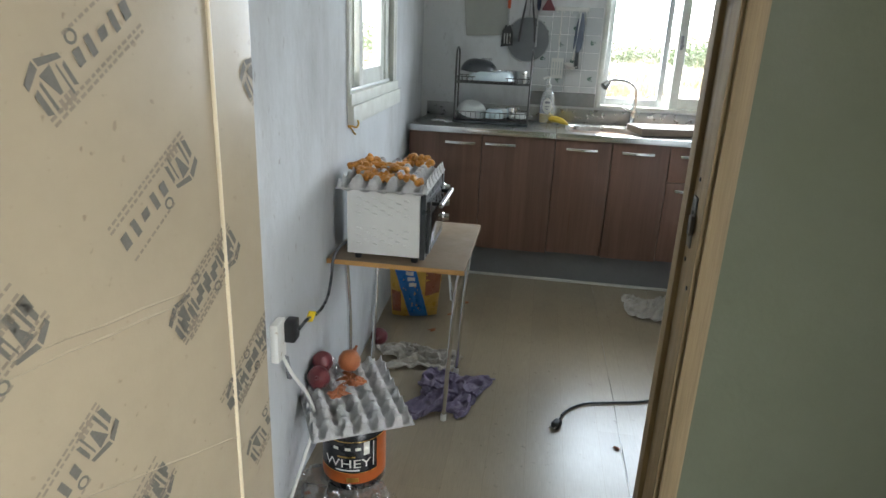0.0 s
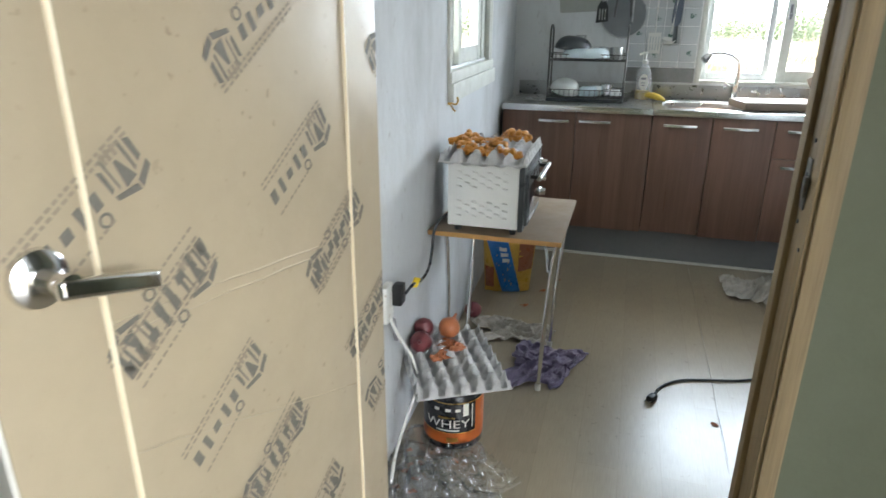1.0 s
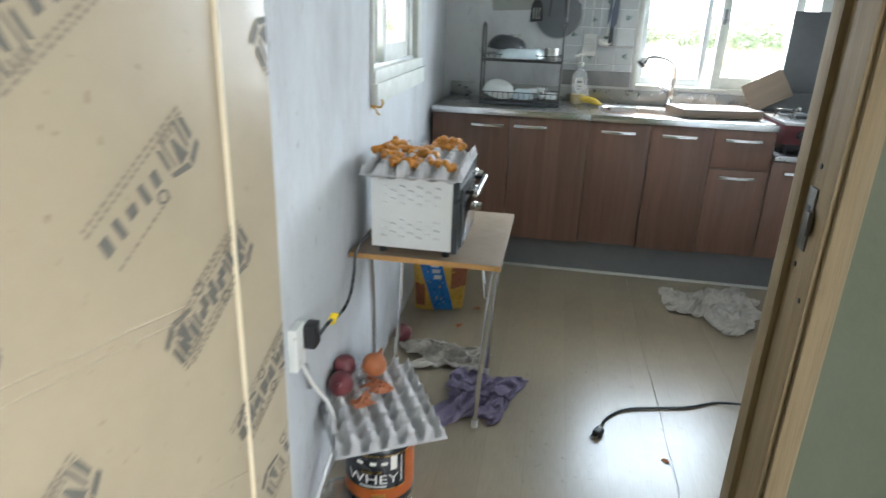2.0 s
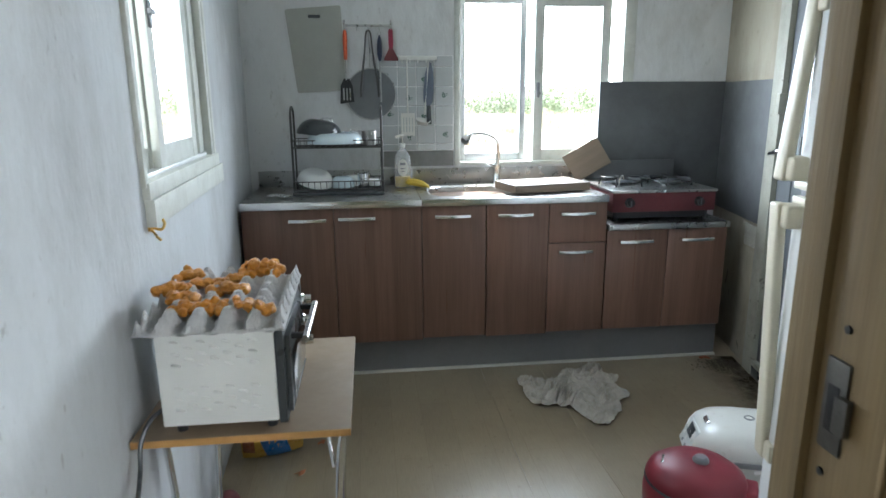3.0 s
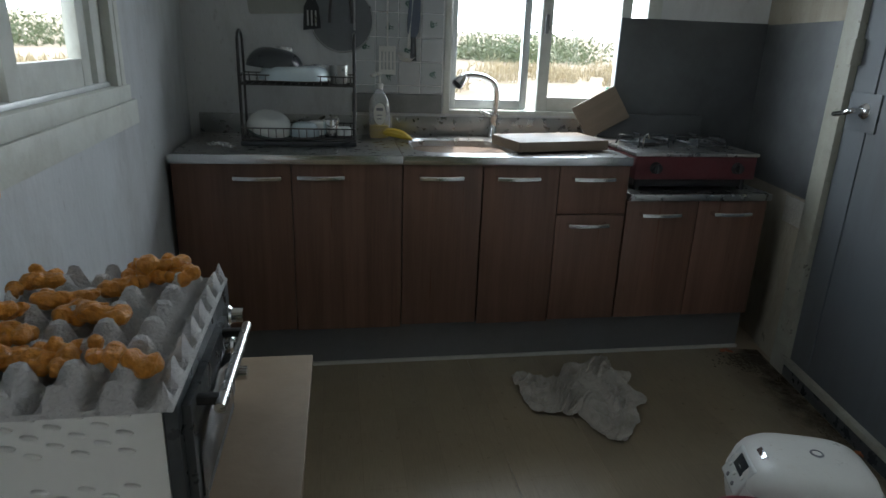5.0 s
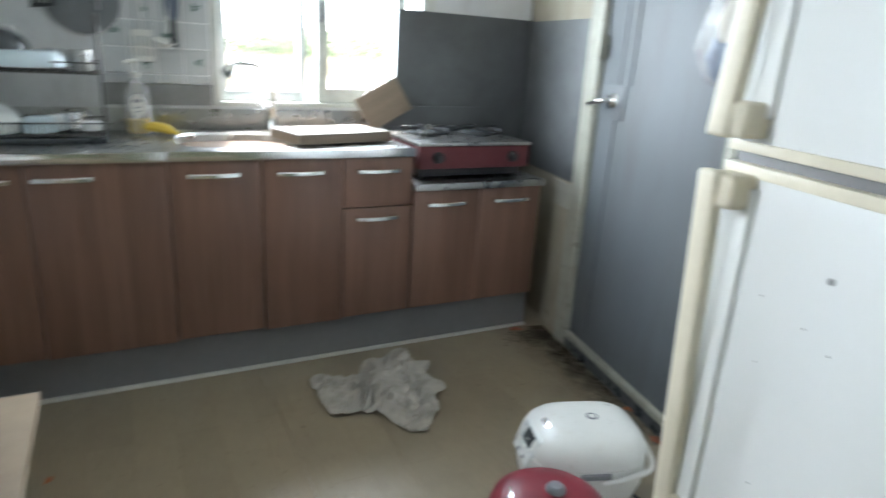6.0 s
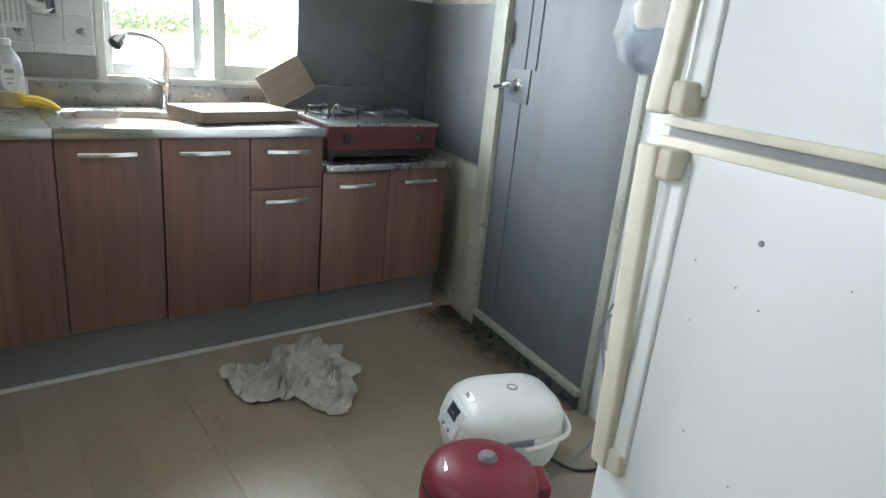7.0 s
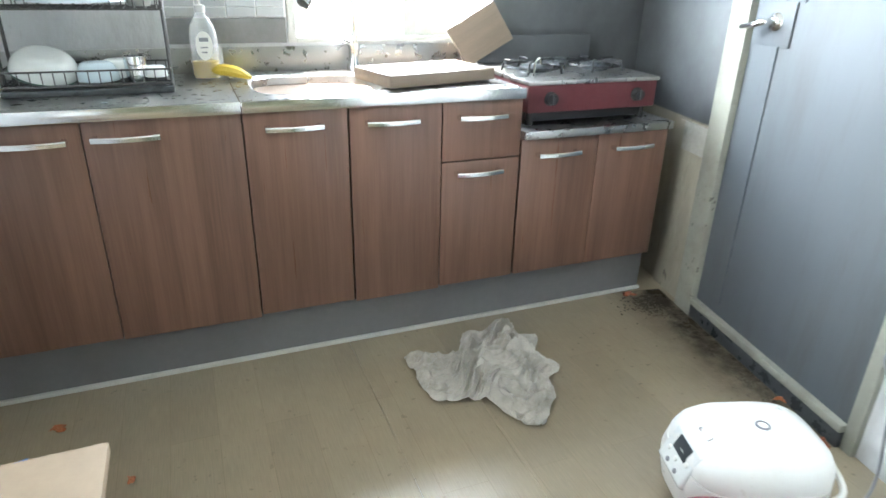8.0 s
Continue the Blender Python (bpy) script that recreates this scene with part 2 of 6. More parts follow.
M["smoke"] = glass("smoked_glass", (0.35, 0.37, 0.38), 0.05)


def thin_film(name, rough, gloss, cloud=0.045):
    """Thin clear plastic: mostly see-through, with a crisp gloss."""
    m = bpy.data.materials.new(name)
    m.use_nodes = True
    n, l = m.node_tree.nodes, m.node_tree.links
    n.remove(n["Principled BSDF"])
    t, g, d = n.new("ShaderNodeBsdfTransparent"), n.new("ShaderNodeBsdfGlossy"), n.new("ShaderNodeBsdfDiffuse")
    x, y = n.new("ShaderNodeMixShader"), n.new("ShaderNodeMixShader")
    d.inputs["Color"].default_value = (0.7, 0.7, 0.7, 1)
    g.inputs["Roughness"].default_value = rough
    x.inputs[0].default_value, y.inputs[0].default_value = cloud, gloss
    l.new(t.outputs[0], x.inputs[1]), l.new(d.outputs[0], x.inputs[2])
    l.new(x.outputs[0], y.inputs[1]), l.new(g.outputs[0], y.inputs[2])
    l.new(y.outputs[0], n["Material Output"].inputs[0])
    return m


M["film_clear"] = thin_film("thin_clear_plastic", 0.08, 0.15)
M["film_bag"] = thin_film("cloudy_bag_plastic", 0.25, 0.10, 0.30)
M["mesh"] = mat("grey_wire_gauze", (0.17, 0.175, 0.18), 0.5, 0.4, var=0.15, bump=0.3, bscale=400)


# ---- mesh helpers ----
def add_box(bm, x0, x1, y0, y1, z0, z1, bev=0.0, seg=2, m=None):
    r = bmesh.ops.create_cube(bm, size=1.0)
    vs = r["verts"]
    for v in vs:
        v.co = Vector((x0 + (v.co.x + 0.5) * (x1 - x0), y0 + (v.co.y + 0.5) * (y1 - y0), z0 + (v.co.z + 0.5) * (z1 - z0)))
    if bev:
        es = list({e for v in vs for e in v.link_edges})
        g = bmesh.ops.bevel(bm, geom=es, offset=bev, segments=seg, affect="EDGES", profile=0.6)
        vs = list({v for f in g["faces"] for v in f.verts} | {v for v in vs if v.is_valid})
    if m is not None:
        bmesh.ops.transform(bm, matrix=m, verts=vs)
    return bm


def box(x0, x1, y0, y1, z0, z1, bev=0.0, seg=2, m=None):
    return add_box(bmesh.new(), x0, x1, y0, y1, z0, z1, bev, seg, m)


def add_lathe(bm, profile, seg=24, m=None, sx=1.0, sy=1.0):
    """A solid of revolution about z from (radius, height) pairs."""
    rings = []
    for r, z in profile:
        if r < 1e-6:
            rings.append([bm.verts.new((0, 0, z))])
        else:
            rings.append([bm.verts.new((r * sx * math.cos(2 * math.pi * k / seg), r * sy * math.sin(2 * math.pi * k / seg), z)) for k in range(seg)])
    for a, c in zip(rings, rings[1:]):
        for k in range(seg):
            q = [a[k % len(a)], a[(k + 1) % len(a)], c[(k + 1) % len(c)], c[k % len(c)]]
            q = list(dict.fromkeys(q))
            if len(q) > 2:
                bm.faces.new(q)
    if m is not None:
        bmesh.ops.transform(bm, matrix=m, verts=[v for ring in rings for v in ring])
    return bm


def lathe(profile, seg=24, m=None, sx=1.0, sy=1.0):
    return add_lathe(bmesh.new(), profile, seg, m, sx, sy)


def add_tube(bm, pts, r, seg=8, closed=False, cap=True):
    """A round bar along points; r may be one radius or one for each point."""
    pts = [Vector(p) for p in pts]
    n = len(pts)
    rs = r if isinstance(r, (list, tuple)) else [r] * n
    rings, up = [], None
    for i, p in enumerate(pts):
        a = pts[i - 1] if i or closed else p
        c = pts[(i + 1) % n] if i < n - 1 or closed else p
        d = (c - a).normalized()
        if up is None:
            up = Vector((0, 0, 1)) if abs(d.z) < 0.9 else Vector((1, 0, 0))
        s = d.cross(up).normalized()
        up = s.cross(d).normalized()
        rings.append([bm.verts.new(p + rs[i] * (math.cos(2 * math.pi * k / seg) * s + math.sin(2 * math.pi * k / seg) * up)) for k in range(seg)])
    pairs = list(zip(rings, rings[1:])) + ([(rings[-1], rings[0])] if closed else [])
    for a, c in pairs:
        for k in range(seg):
            bm.faces.new((a[k], a[(k + 1) % seg], c[(k + 1) % seg], c[k]))
    if cap and not closed:
        bm.faces.new(rings[0][::-1]), bm.faces.new(rings[-1])
    return bm


def tube(pts, r, seg=8, closed=False):
    return add_tube(bmesh.new(), pts, r, seg, closed)


def curve_pts(pts, steps=8):
    """A smooth line through points (Catmull-Rom)."""
    p = [Vector(q) for q in pts]
    p = [2 * p[0] - p[1]] + p + [2 * p[-1] - p[-2]]
    out = []
    for i in range(1, len(p) - 2):
        for k in range(steps):
            t = k / steps
            out.append(0.5 * (2 * p[i] + (p[i + 1] - p[i - 1]) * t + (2 * p[i - 1] - 5 * p[i] + 4 * p[i + 1] - p[i + 2]) * t * t + (3 * p[i] - p[i - 1] - 3 * p[i + 1] + p[i + 2]) * t ** 3))
    return out + [p[-2]]


def prism(outline, z0, z1):
    """An upright solid over a 2D outline."""
    bm = bmesh.new()
    lo = [bm.verts.new((x, y, z0)) for x, y in outline]
    hi = [bm.verts.new((x, y, z1)) for x, y in outline]
    bm.faces.new(lo[::-1]), bm.faces.new(hi)
    for i in range(len(lo)):
        j = (i + 1) % len(lo)
        bm.faces.new((lo[i], lo[j], hi[j], hi[i]))
    return bm


ORIGIN = {}


def finish(name, bm, material, smooth=True):
    bmesh.ops.recalc_face_normals(bm, faces=bm.faces)
    me = bpy.data.meshes.new(name)
    bm.to_mesh(me)
    bm.free()
    if smooth:
        me.polygons.foreach_set("use_smooth", [True] * len(me.polygons))
        me.set_sharp_from_angle(angle=radians(38))
    me.materials.append(material)
    return new(name, me)


def thing(name, label, category, at=(0, 0, 0), rz=0.0, group="", local=False):
    """An Empty at a thing's base. Parts are given in world places, or round the base where local is set."""
    ob = new(name)
    ob.empty_display_size = 0.05
    ob.matrix_basis = pose(*at, 0, 0, rz)
    ORIGIN[ob] = Matrix() if local else ob.matrix_basis.inverted()
    return tagged(ob, label, category, group, "")


def part(name, bm, material, parent, label="", smooth=True):
    """Links a bmesh as one mesh object under a thing or under a part."""
    ob = finish(name, bm, material, smooth) if isinstance(bm, bmesh.types.BMesh) else new(name, bm)
    ob.parent = parent
    if parent in ORIGIN:
        ob.matrix_parent_inverse = ORIGIN[parent]
    return tagged(ob, label) if label else ob


def solid(name, bm, material, label, category, kind="", group="", smooth=True):
    return tagged(finish(name, bm, material, smooth), label, category, group, kind)


# ---- the room's shell ----
RX, BY, DY0, DY1, CZ = 2.49, 3.57, 0.625, 0.705, 2.35
# the side walls are not square to the back wall: what stands along them is built square and then turned with them
EAST = pose(2.442, 2.941, 0, 0, 0, -10.2) @ Matrix.Translation((-RX, -3.015, 0))
WEST = pose(-0.038, BY, 0, 0, 0, 2.6) @ Matrix.Translation((0, -3.47, 0))
FRIDGE = pose(1.505, 1.45, 0, 0, 0, -10.2) @ Matrix.Translation((-1.552, -1.515, 0))


def turned(ob, m):
    ob.matrix_basis = m @ ob.matrix_basis
    return ob



def wall_with_holes(u0, u1, z1, t0, t1, holes, axis):
    """A wall along x or y as boxes round its openings (u0, u1, z0, z1), which lie apart along the wall."""
    bm = bmesh.new()

    def put(a, c, z0, zt):
        if c - a > 1e-4 and zt - z0 > 1e-4:
            if axis == "x":
                add_box(bm, a, c, t0, t1, z0, zt)
            else:
                add_box(bm, t0, t1, a, c, z0, zt)

    at = u0
    for a, c, z0, zt in sorted(holes):
        put(at, a, 0, z1)
        put(a, c, 0, z0)
        put(a, c, zt, z1)
        at = c
    put(at, u1, 0, z1)
    bmesh.ops.remove_doubles(bm, verts=bm.verts, dist=1e-4)
    return bm


BW = (1.04, 2.02, 0.965, 1.865)
LW = (1.62, 2.47, 1.115, 1.98)
solid("wall_north", wall_with_holes(-0.2, RX + 0.2, CZ, BY, BY + 0.14, [BW], "x"), M["wall"], "white painted kitchen wall with grease stains", "wall", "structure", smooth=False)
turned(solid("wall_west", wall_with_holes(0.585, 3.47, CZ, -0.07, 0.0, [LW], "y"), M["wallw"], "scuffed white painted wall with a sliding window", "wall", "structure", smooth=False), WEST)
turned(solid("wall_east", box(RX, RX + 0.12, 0.72, 2.10, 0, CZ), M["wall"], "white painted wall between refrigerator and steel door", "wall", "structure", smooth=False), EAST)
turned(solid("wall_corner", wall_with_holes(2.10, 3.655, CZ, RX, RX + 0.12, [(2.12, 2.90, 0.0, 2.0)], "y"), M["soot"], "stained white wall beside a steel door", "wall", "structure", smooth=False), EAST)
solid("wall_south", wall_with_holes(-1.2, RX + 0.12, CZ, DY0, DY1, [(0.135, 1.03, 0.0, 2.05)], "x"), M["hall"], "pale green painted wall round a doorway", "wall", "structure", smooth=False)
solid("ceiling", box(-1.3, RX + 0.2, -2.1, BY + 0.14, CZ, CZ + 0.1), M["ceil"], "plain off-white ceiling", "ceiling", "structure", smooth=False)
# Assumed, unseen hall walls; the east opening is added to light the leaf.
solid("wall_hall_west", box(-1.32, -1.2, -2.0, DY1, 0, CZ), M["hall"], "assumed hallway wall, out of view", "wall", "structure", smooth=False)
solid("wall_hall_east", wall_with_holes(-2.0, DY0, CZ, 1.75, 1.87, [(-1.2, -0.3, 0.0, 2.1)], "y"), M["hall"], "assumed hallway wall, out of view", "wall", "structure", smooth=False)
solid("wall_hall_south", box(-1.32, 1.87, -2.1, -2.0, 0, CZ), M["hall"], "assumed hallway wall, out of view", "wall", "structure", smooth=False)
# three sheets of vinyl meet in two low seams
for k, (a, c) in enumerate(((-1.3, 1.10), (1.10, 1.40), (1.40, RX + 0.16))):
    solid("floor", box(a + 0.001, c - 0.001, -2.0, BY, -0.05, 0.0), M["floor"], "worn wood-print vinyl flooring, glossy and stained", "floor", "structure", smooth=False)
for x, y0, y1, w in ((1.10, 0.8, 3.05, 0.006), (1.40, 1.0, 3.05, 0.010)):
    bm = bmesh.new()
    add_tube(bm, [(x + 0.004 * math.sin(7 * i), y0 + (y1 - y0) * i / 24, -w * 0.35) for i in range(25)], w * 0.6, 6)
    solid("trim", bm, M["floor"], "raised seam between vinyl sheets", "floor seam", "structure")


# ---- windows ----
def sash(parent, axis, u0, u1, z0, z1, t0, t1, w, material):
    """One sliding sash: four rails and a pane. axis: the wall's run."""
    def b(a, c, zz0, zz1, d0, d1, bev=0.003):
        return box(a, c, d0, d1, zz0, zz1, bev) if axis == "x" else box(d0, d1, a, c, zz0, zz1, bev)

    s = part("sash", b(u0, u0 + w, z0, z1, t0, t1), material, parent)
    part("stile", b(u1 - w, u1, z0, z1, t0, t1), material, s)
    part("rail", b(u0 + w, u1 - w, z0, z0 + w * 1.25, t0 + 0.001, t1 - 0.001), material, s)
    part("rail", b(u0 + w, u1 - w, z1 - w, z1, t0 + 0.001, t1 - 0.001), material, s)
    tm = (t0 + t1) / 2
    p = part("pane", b(u0 + w - 0.003, u1 - w + 0.003, z0 + w, z1 - w + 0.003, tm - 0.002, tm + 0.002, 0), M["glass"], s, smooth=False)
    p.visible_shadow = False
    return s


def back_window():
    x0, x1, z0, z1 = BW
    w = thing("window_1", "white framed sliding window over the sink, backlit", "window", (x0, BY, z0))
    tagged(w, kind="structure")
    fr = M["frame"]
    part("frame_side", box(x0, x0 + 0.03, BY - 0.008, BY + 0.12, z0, z1, 0.003), fr, w)
    part("frame_side", box(x1 - 0.065, x1, BY - 0.008, BY + 0.12, z0, z1, 0.003), fr, w)
    part("frame_head", box(x0 + 0.03, x1 - 0.065, BY - 0.008, BY + 0.12, z1 - 0.03, z1, 0.003), fr, w)
    part("sill", box(x0 + 0.03, x1 - 0.065, BY - 0.012, BY + 0.12, z0, z0 + 0.018, 0.003), fr, w)
    sash(w, "x", 1.474, 1.889, z0 + 0.018, z1 - 0.03, BY + 0.012, BY + 0.042, 0.050, M["frame"])
    sash(w, "x", x0 + 0.03, 1.437, z0 + 0.018, z1 - 0.03, BY + 0.05, BY + 0.08, 0.034, M["alu"])
    bm = box(1.486, 1.503, BY - 0.004, BY + 0.012, 1.32, 1.40, 0.004)
    add_box(bm, 1.483, 1.506, BY - 0.012, BY - 0.003, 1.335, 1.352, 0.004)
    part("latch", bm, M["greyp"], w)
    return w


back_window()


def side_window():
    y0, y1, z0, z1 = LW
    w = thing("window_2", "white painted sliding window with a peeling sill", "window", (0, y0, z0))
    tagged(w, kind="structure")
    fr = M["frame"]
    part("frame_side", box(-0.066, 0.012, y0, y0 + 0.026, z0, z1, 0.003), fr, w)
    part("frame_side", box(-0.066, 0.012, y1 - 0.035, y1, z0, z1, 0.003), fr, w)
    part("casing", box(0.0, 0.014, y1, y1 + 0.035, z0 - 0.02, z1 + 0.02, 0.003), fr, w)
    part("frame_head", box(-0.066, 0.012, y0 + 0.026, y1 - 0.035, z1 - 0.03, z1, 0.003), fr, w)
    part("sill", box(-0.066, 0.018, y0 + 0.005, y1 + 0.06, z0 - 0.03, z0 + 0.012, 0.004), fr, w, "chipped grey-white window sill")
    part("apron", box(0.0, 0.024, y0 + 0.01, y1 + 0.09, z0 - 0.096, z0 - 0.030, 0.003), fr, w)
    part("track", box(-0.036, -0.006, y0 + 0.026, y1 - 0.035, z0 + 0.012, z0 + 0.024, 0.002), M["alu"], w)
    sash(w, "y", y0 + 0.235, y0 + 0.690, z0 + 0.016, z1 - 0.03, -0.032, -0.010, 0.056, fr)
    part("frame_step", box(-0.060, -0.012, y0 + 0.742, y1 - 0.035, z0 + 0.012, z1 - 0.03, 0.003), fr, w)
    part("frame_step", box(-0.060, -0.034, y0 + 0.694, y0 + 0.742, z0 + 0.012, z1 - 0.03, 0.003), fr, w)
    sash(w, "y", y0 + 0.026, y0 + 0.280, z0 + 0.016, z1 - 0.03, -0.060, -0.038, 0.05, fr)
    bm = box(-0.012, -0.002, y0 + 0.250, y0 + 0.277, 1.50, 1.57, 0.006)
    add_box(bm, -0.006, 0.008, y0 + 0.233, y0 + 0.271, 1.532, 1.548, 0.005)
    part("latch", bm, M["greyp"], w, "grey crescent window latch")
    return w


turned(side_window(), WEST)

# brass hook on the wall under the sill
hk = thing("wall_hook", "small brass hook screwed to the wall below the window", "hook", (0.0, 1.79, 1.02))
bm = lathe([(0, 0), (0.012, 0), (0.012, 0.004), (0.006, 0.006), (0, 0.006)], 12, pose(0.0, 1.79, 1.03, 0, 90, 0))
part("plate", bm, M["gold"], hk)
part("prong", tube(curve_pts([(0.004, 1.79, 1.03), (0.026, 1.795, 1.022), (0.034, 1.80, 1.034), (0.03, 1.805, 1.046)]), 0.0035), M["gold"], hk)
part("prong", tube(curve_pts([(0.004, 1.79, 1.026), (0.02, 1.778, 1.008), (0.03, 1.772, 1.0)]), 0.003), M["gold"], hk)
turned(hk, WEST @ Matrix.Translation((0, -0.145, -0.012)))


# ---- doorway and its open leaf ----
def doorway():
    d = thing("door_frame", "rough unpainted timber door frame with a strike plate", "door frame", (1.0, 0.68, 0))
    tagged(d, kind="structure")
    post = part("post", box(0.996, 1.040, 0.602, 0.728, 0, 2.06, 0.004), M["jamb"], d)
    part("stop", box(0.986, 0.997, 0.682, 0.720, 0, 2.03, 0.002), M["jamb"], d)
    part("casing", box(1.004, 1.034, 0.594, 0.604, 0, 2.09, 0.003), M["jamb"], d)
    part("post", box(0.118, 0.158, 0.612, 0.725, 0, 2.06, 0.004), M["wall"], d)
    part("head", box(0.158, 0.996, 0.618, 0.722, 2.03, 2.07, 0.004), M["jamb"], d)
    sp = box(0.9930, 0.9975, 0.644, 0.672, 0.995, 1.085, 0.002)
    sp = part("strike_plate", sp, M["worn"], post, "dull metal strike plate")
    part("strike_hole", box(0.9922, 0.9940, 0.652, 0.666, 1.015, 1.060, 0.001), M["dark"], post)
    part("strike_lip", box(0.986, 0.9935, 0.634, 0.650, 1.02, 1.055, 0.002), M["worn"], post)
    for x, y, z in ((0.995, 0.664, 0.97), (0.995, 0.655, 1.115), (0.995, 0.622, 0.93)):
        part("screw", lathe([(0, 0.002), (0.004, 0.001), (0.004, -0.002)], 8, pose(x, y, z, 0, -90, 0)), M["dark2"], post)


doorway()

LEAF_W, LEAF_H = 0.765, 2.0
leaf = thing("door_1", "open door wrapped in brown printed protective film", "door", (0.225, 0.61, 0.012), 262, local=True)
tagged(leaf, kind="structure")
slab = part("slab", box(0, LEAF_W, -0.038, 0, 0, LEAF_H, 0.003), M["film"], leaf)
part("edge_strip", box(LEAF_W, LEAF_W + 0.006, -0.037, -0.001, 0, LEAF_H, 0.001), M["strip"], leaf)
for u in (0.112, 0.632):
    bm = bmesh.new()
    add_tube(bm, [(u, 0.0, 0.03), (u, 0.0, LEAF_H - 0.03)], 0.0042, 8)
    part("bead", bm, M["groove"], slab)
# shallow folds of the film across the middle field
for z0, z1 in ((0.955, 0.908), (0.935, 0.893), (0.775, 0.585), (1.56, 1.55), (0.30, 0.22)):
    part("crease", tube([(0.116 + 0.512 * k / 8, -0.0012 + 0.0006 * math.sin(5 * k), z1 + (z0 - z1) * k / 8 + 0.002 * math.sin(3 * k)) for k in range(9)], 0.0024, 6), M["film"], slab)


def stamp_mesh():
    """One printed mark: a six-sided house sign cut into slanting bars, a row of blocks and two lines of small bars."""
    bm, bm2 = bmesh.new(), bmesh.new()

    def quad(b, pts):
        b.faces.new([b.verts.new((x, 0, z)) for x, z in pts])

    s = 0.036
    quad(bm, [(-0.80 * s, 0.62 * s), (-0.10 * s, 0.98 * s), (-0.10 * s, 0.66 * s), (-0.80 * s, 0.34 * s)])
    quad(bm, [(-0.02 * s, 0.98 * s), (0.86 * s, 0.60 * s), (0.86 * s, 0.40 * s), (-0.02 * s, 0.70 * s)])
    for a, c, lo, hi in ((-0.80, -0.52, -0.6, 0.22), (-0.44, -0.26, -0.75, 0.36), (0.44, 0.58, -0.7, 0.42), (0.66, 0.88, -0.5, 0.3)):
        quad(bm, [(a * s, lo * s), (c * s - 0.05 * s, (lo - 0.12) * s), (c * s, hi * s), (a * s + 0.06 * s, (hi - 0.1) * s)])
    quad(bm, [(-0.20 * s, 0.48 * s), (0.36 * s, 0.52 * s), (0.16 * s, -0.42 * s), (0.02 * s, -0.42 * s)])
    for a in (-0.20, 0.06, 0.28):
        quad(bm2, [(a * s, -0.92 * s), ((a + 0.16) * s, -0.90 * s), ((a + 0.18) * s, -0.50 * s), ((a + 0.02) * s, -0.50 * s)])
    x = 0.044
    for k in range(5):
        w = (0.016, 0.013, 0.019, 0.013, 0.018)[k]
        h = (0.020, 0.026, 0.014, 0.026, 0.022)[k]
        quad(bm, [(x, -h * 0.5), (x + w * 0.8, -h * 0.5), (x + w, h * 0.5), (x + w * 0.2, h * 0.5)])
        x += w + 0.009
    for row, z in enumerate((-0.030, -0.038, 0.030)):
        x = -0.03 if row < 2 else 0.05
        while x < 0.160:
            w = random.uniform(0.004, 0.011)
            quad(bm2, [(x, z), (x + w, z), (x + w, z + 0.0045), (x, z + 0.0045)])
            x += w + 0.0035
    for cx, cz, r in ((0.058, 0.024, 0.0095),):
        for q in range(12):
            a0, a1 = 2 * math.pi * q / 12, 2 * math.pi * (q + 1) / 12
            quad(bm, [(cx + r * math.cos(a0), cz + r * math.sin(a0)), (cx + r * math.cos(a1), cz + r * math.sin(a1)), (cx + 0.62 * r * math.cos(a1), cz + 0.62 * r * math.sin(a1)), (cx + 0.62 * r * math.cos(a0), cz + 0.62 * r * math.sin(a0))])
    out = []
    for name, b, m in (("mark", bm, M["ink"]), ("small_print", bm2, M["ink2"])):
        me = bpy.data.meshes.new(name)
        b.to_mesh(me)
        b.free()
        me.materials.append(m)
        out.append(me)
    return out


mark, small = stamp_mesh()
MARKS = ((0.402, 1.254, 0), (0.005, 1.246, 0), (0.605, 0.928, 0), (0.225, 0.890, 0), (0.429, 0.578, 0), (0.103, 0.695, 0), (0.055, 0.540, 0),
         (0.577, 1.140, 1), (0.200, 1.130, 1), (0.104, 0.964, 1), (0.491, 0.984, 1), (0.412, 0.797, 1), (0.320, 0.636, 1), (0.005, 0.762, 1), (0.219, 0.437, 1),
         (0.62, 1.50, 1), (0.21, 1.42, 0), (0.42, 1.58, 1), (0.02, 1.62, 0), (0.63, 1.72, 0), (0.33, 0.33, 0), (0.62, 0.40, 1), (0.12, 0.25, 1), (0.22, 1.80, 1))
for u, z, flip in MARKS:
    turn = Matrix.Translation((u, 0.0012, z - 0.012)) @ Matrix.Rotation(radians(215 if flip else 35), 4, "Y") @ Matrix.Diagonal((-1.0, 1, 1.0, 1))
    for me, nm, ink in ((mark, "mark", M["ink"]), (small, "small_print", M["ink2"])):
        bm = bmesh.new()
        bm.from_mesh(me)
        bmesh.ops.transform(bm, matrix=turn, verts=bm.verts)
        for at, way in ((0.003, -1), (LEAF_W - 0.003, 1)):
            bmesh.ops.bisect_plane(bm, geom=bm.verts[:] + bm.edges[:] + bm.faces[:], plane_co=(at, 0, 0), plane_no=(way, 0, 0), clear_outer=True)
        if bm.faces:
            part(nm, bm, ink, slab, smooth=False)

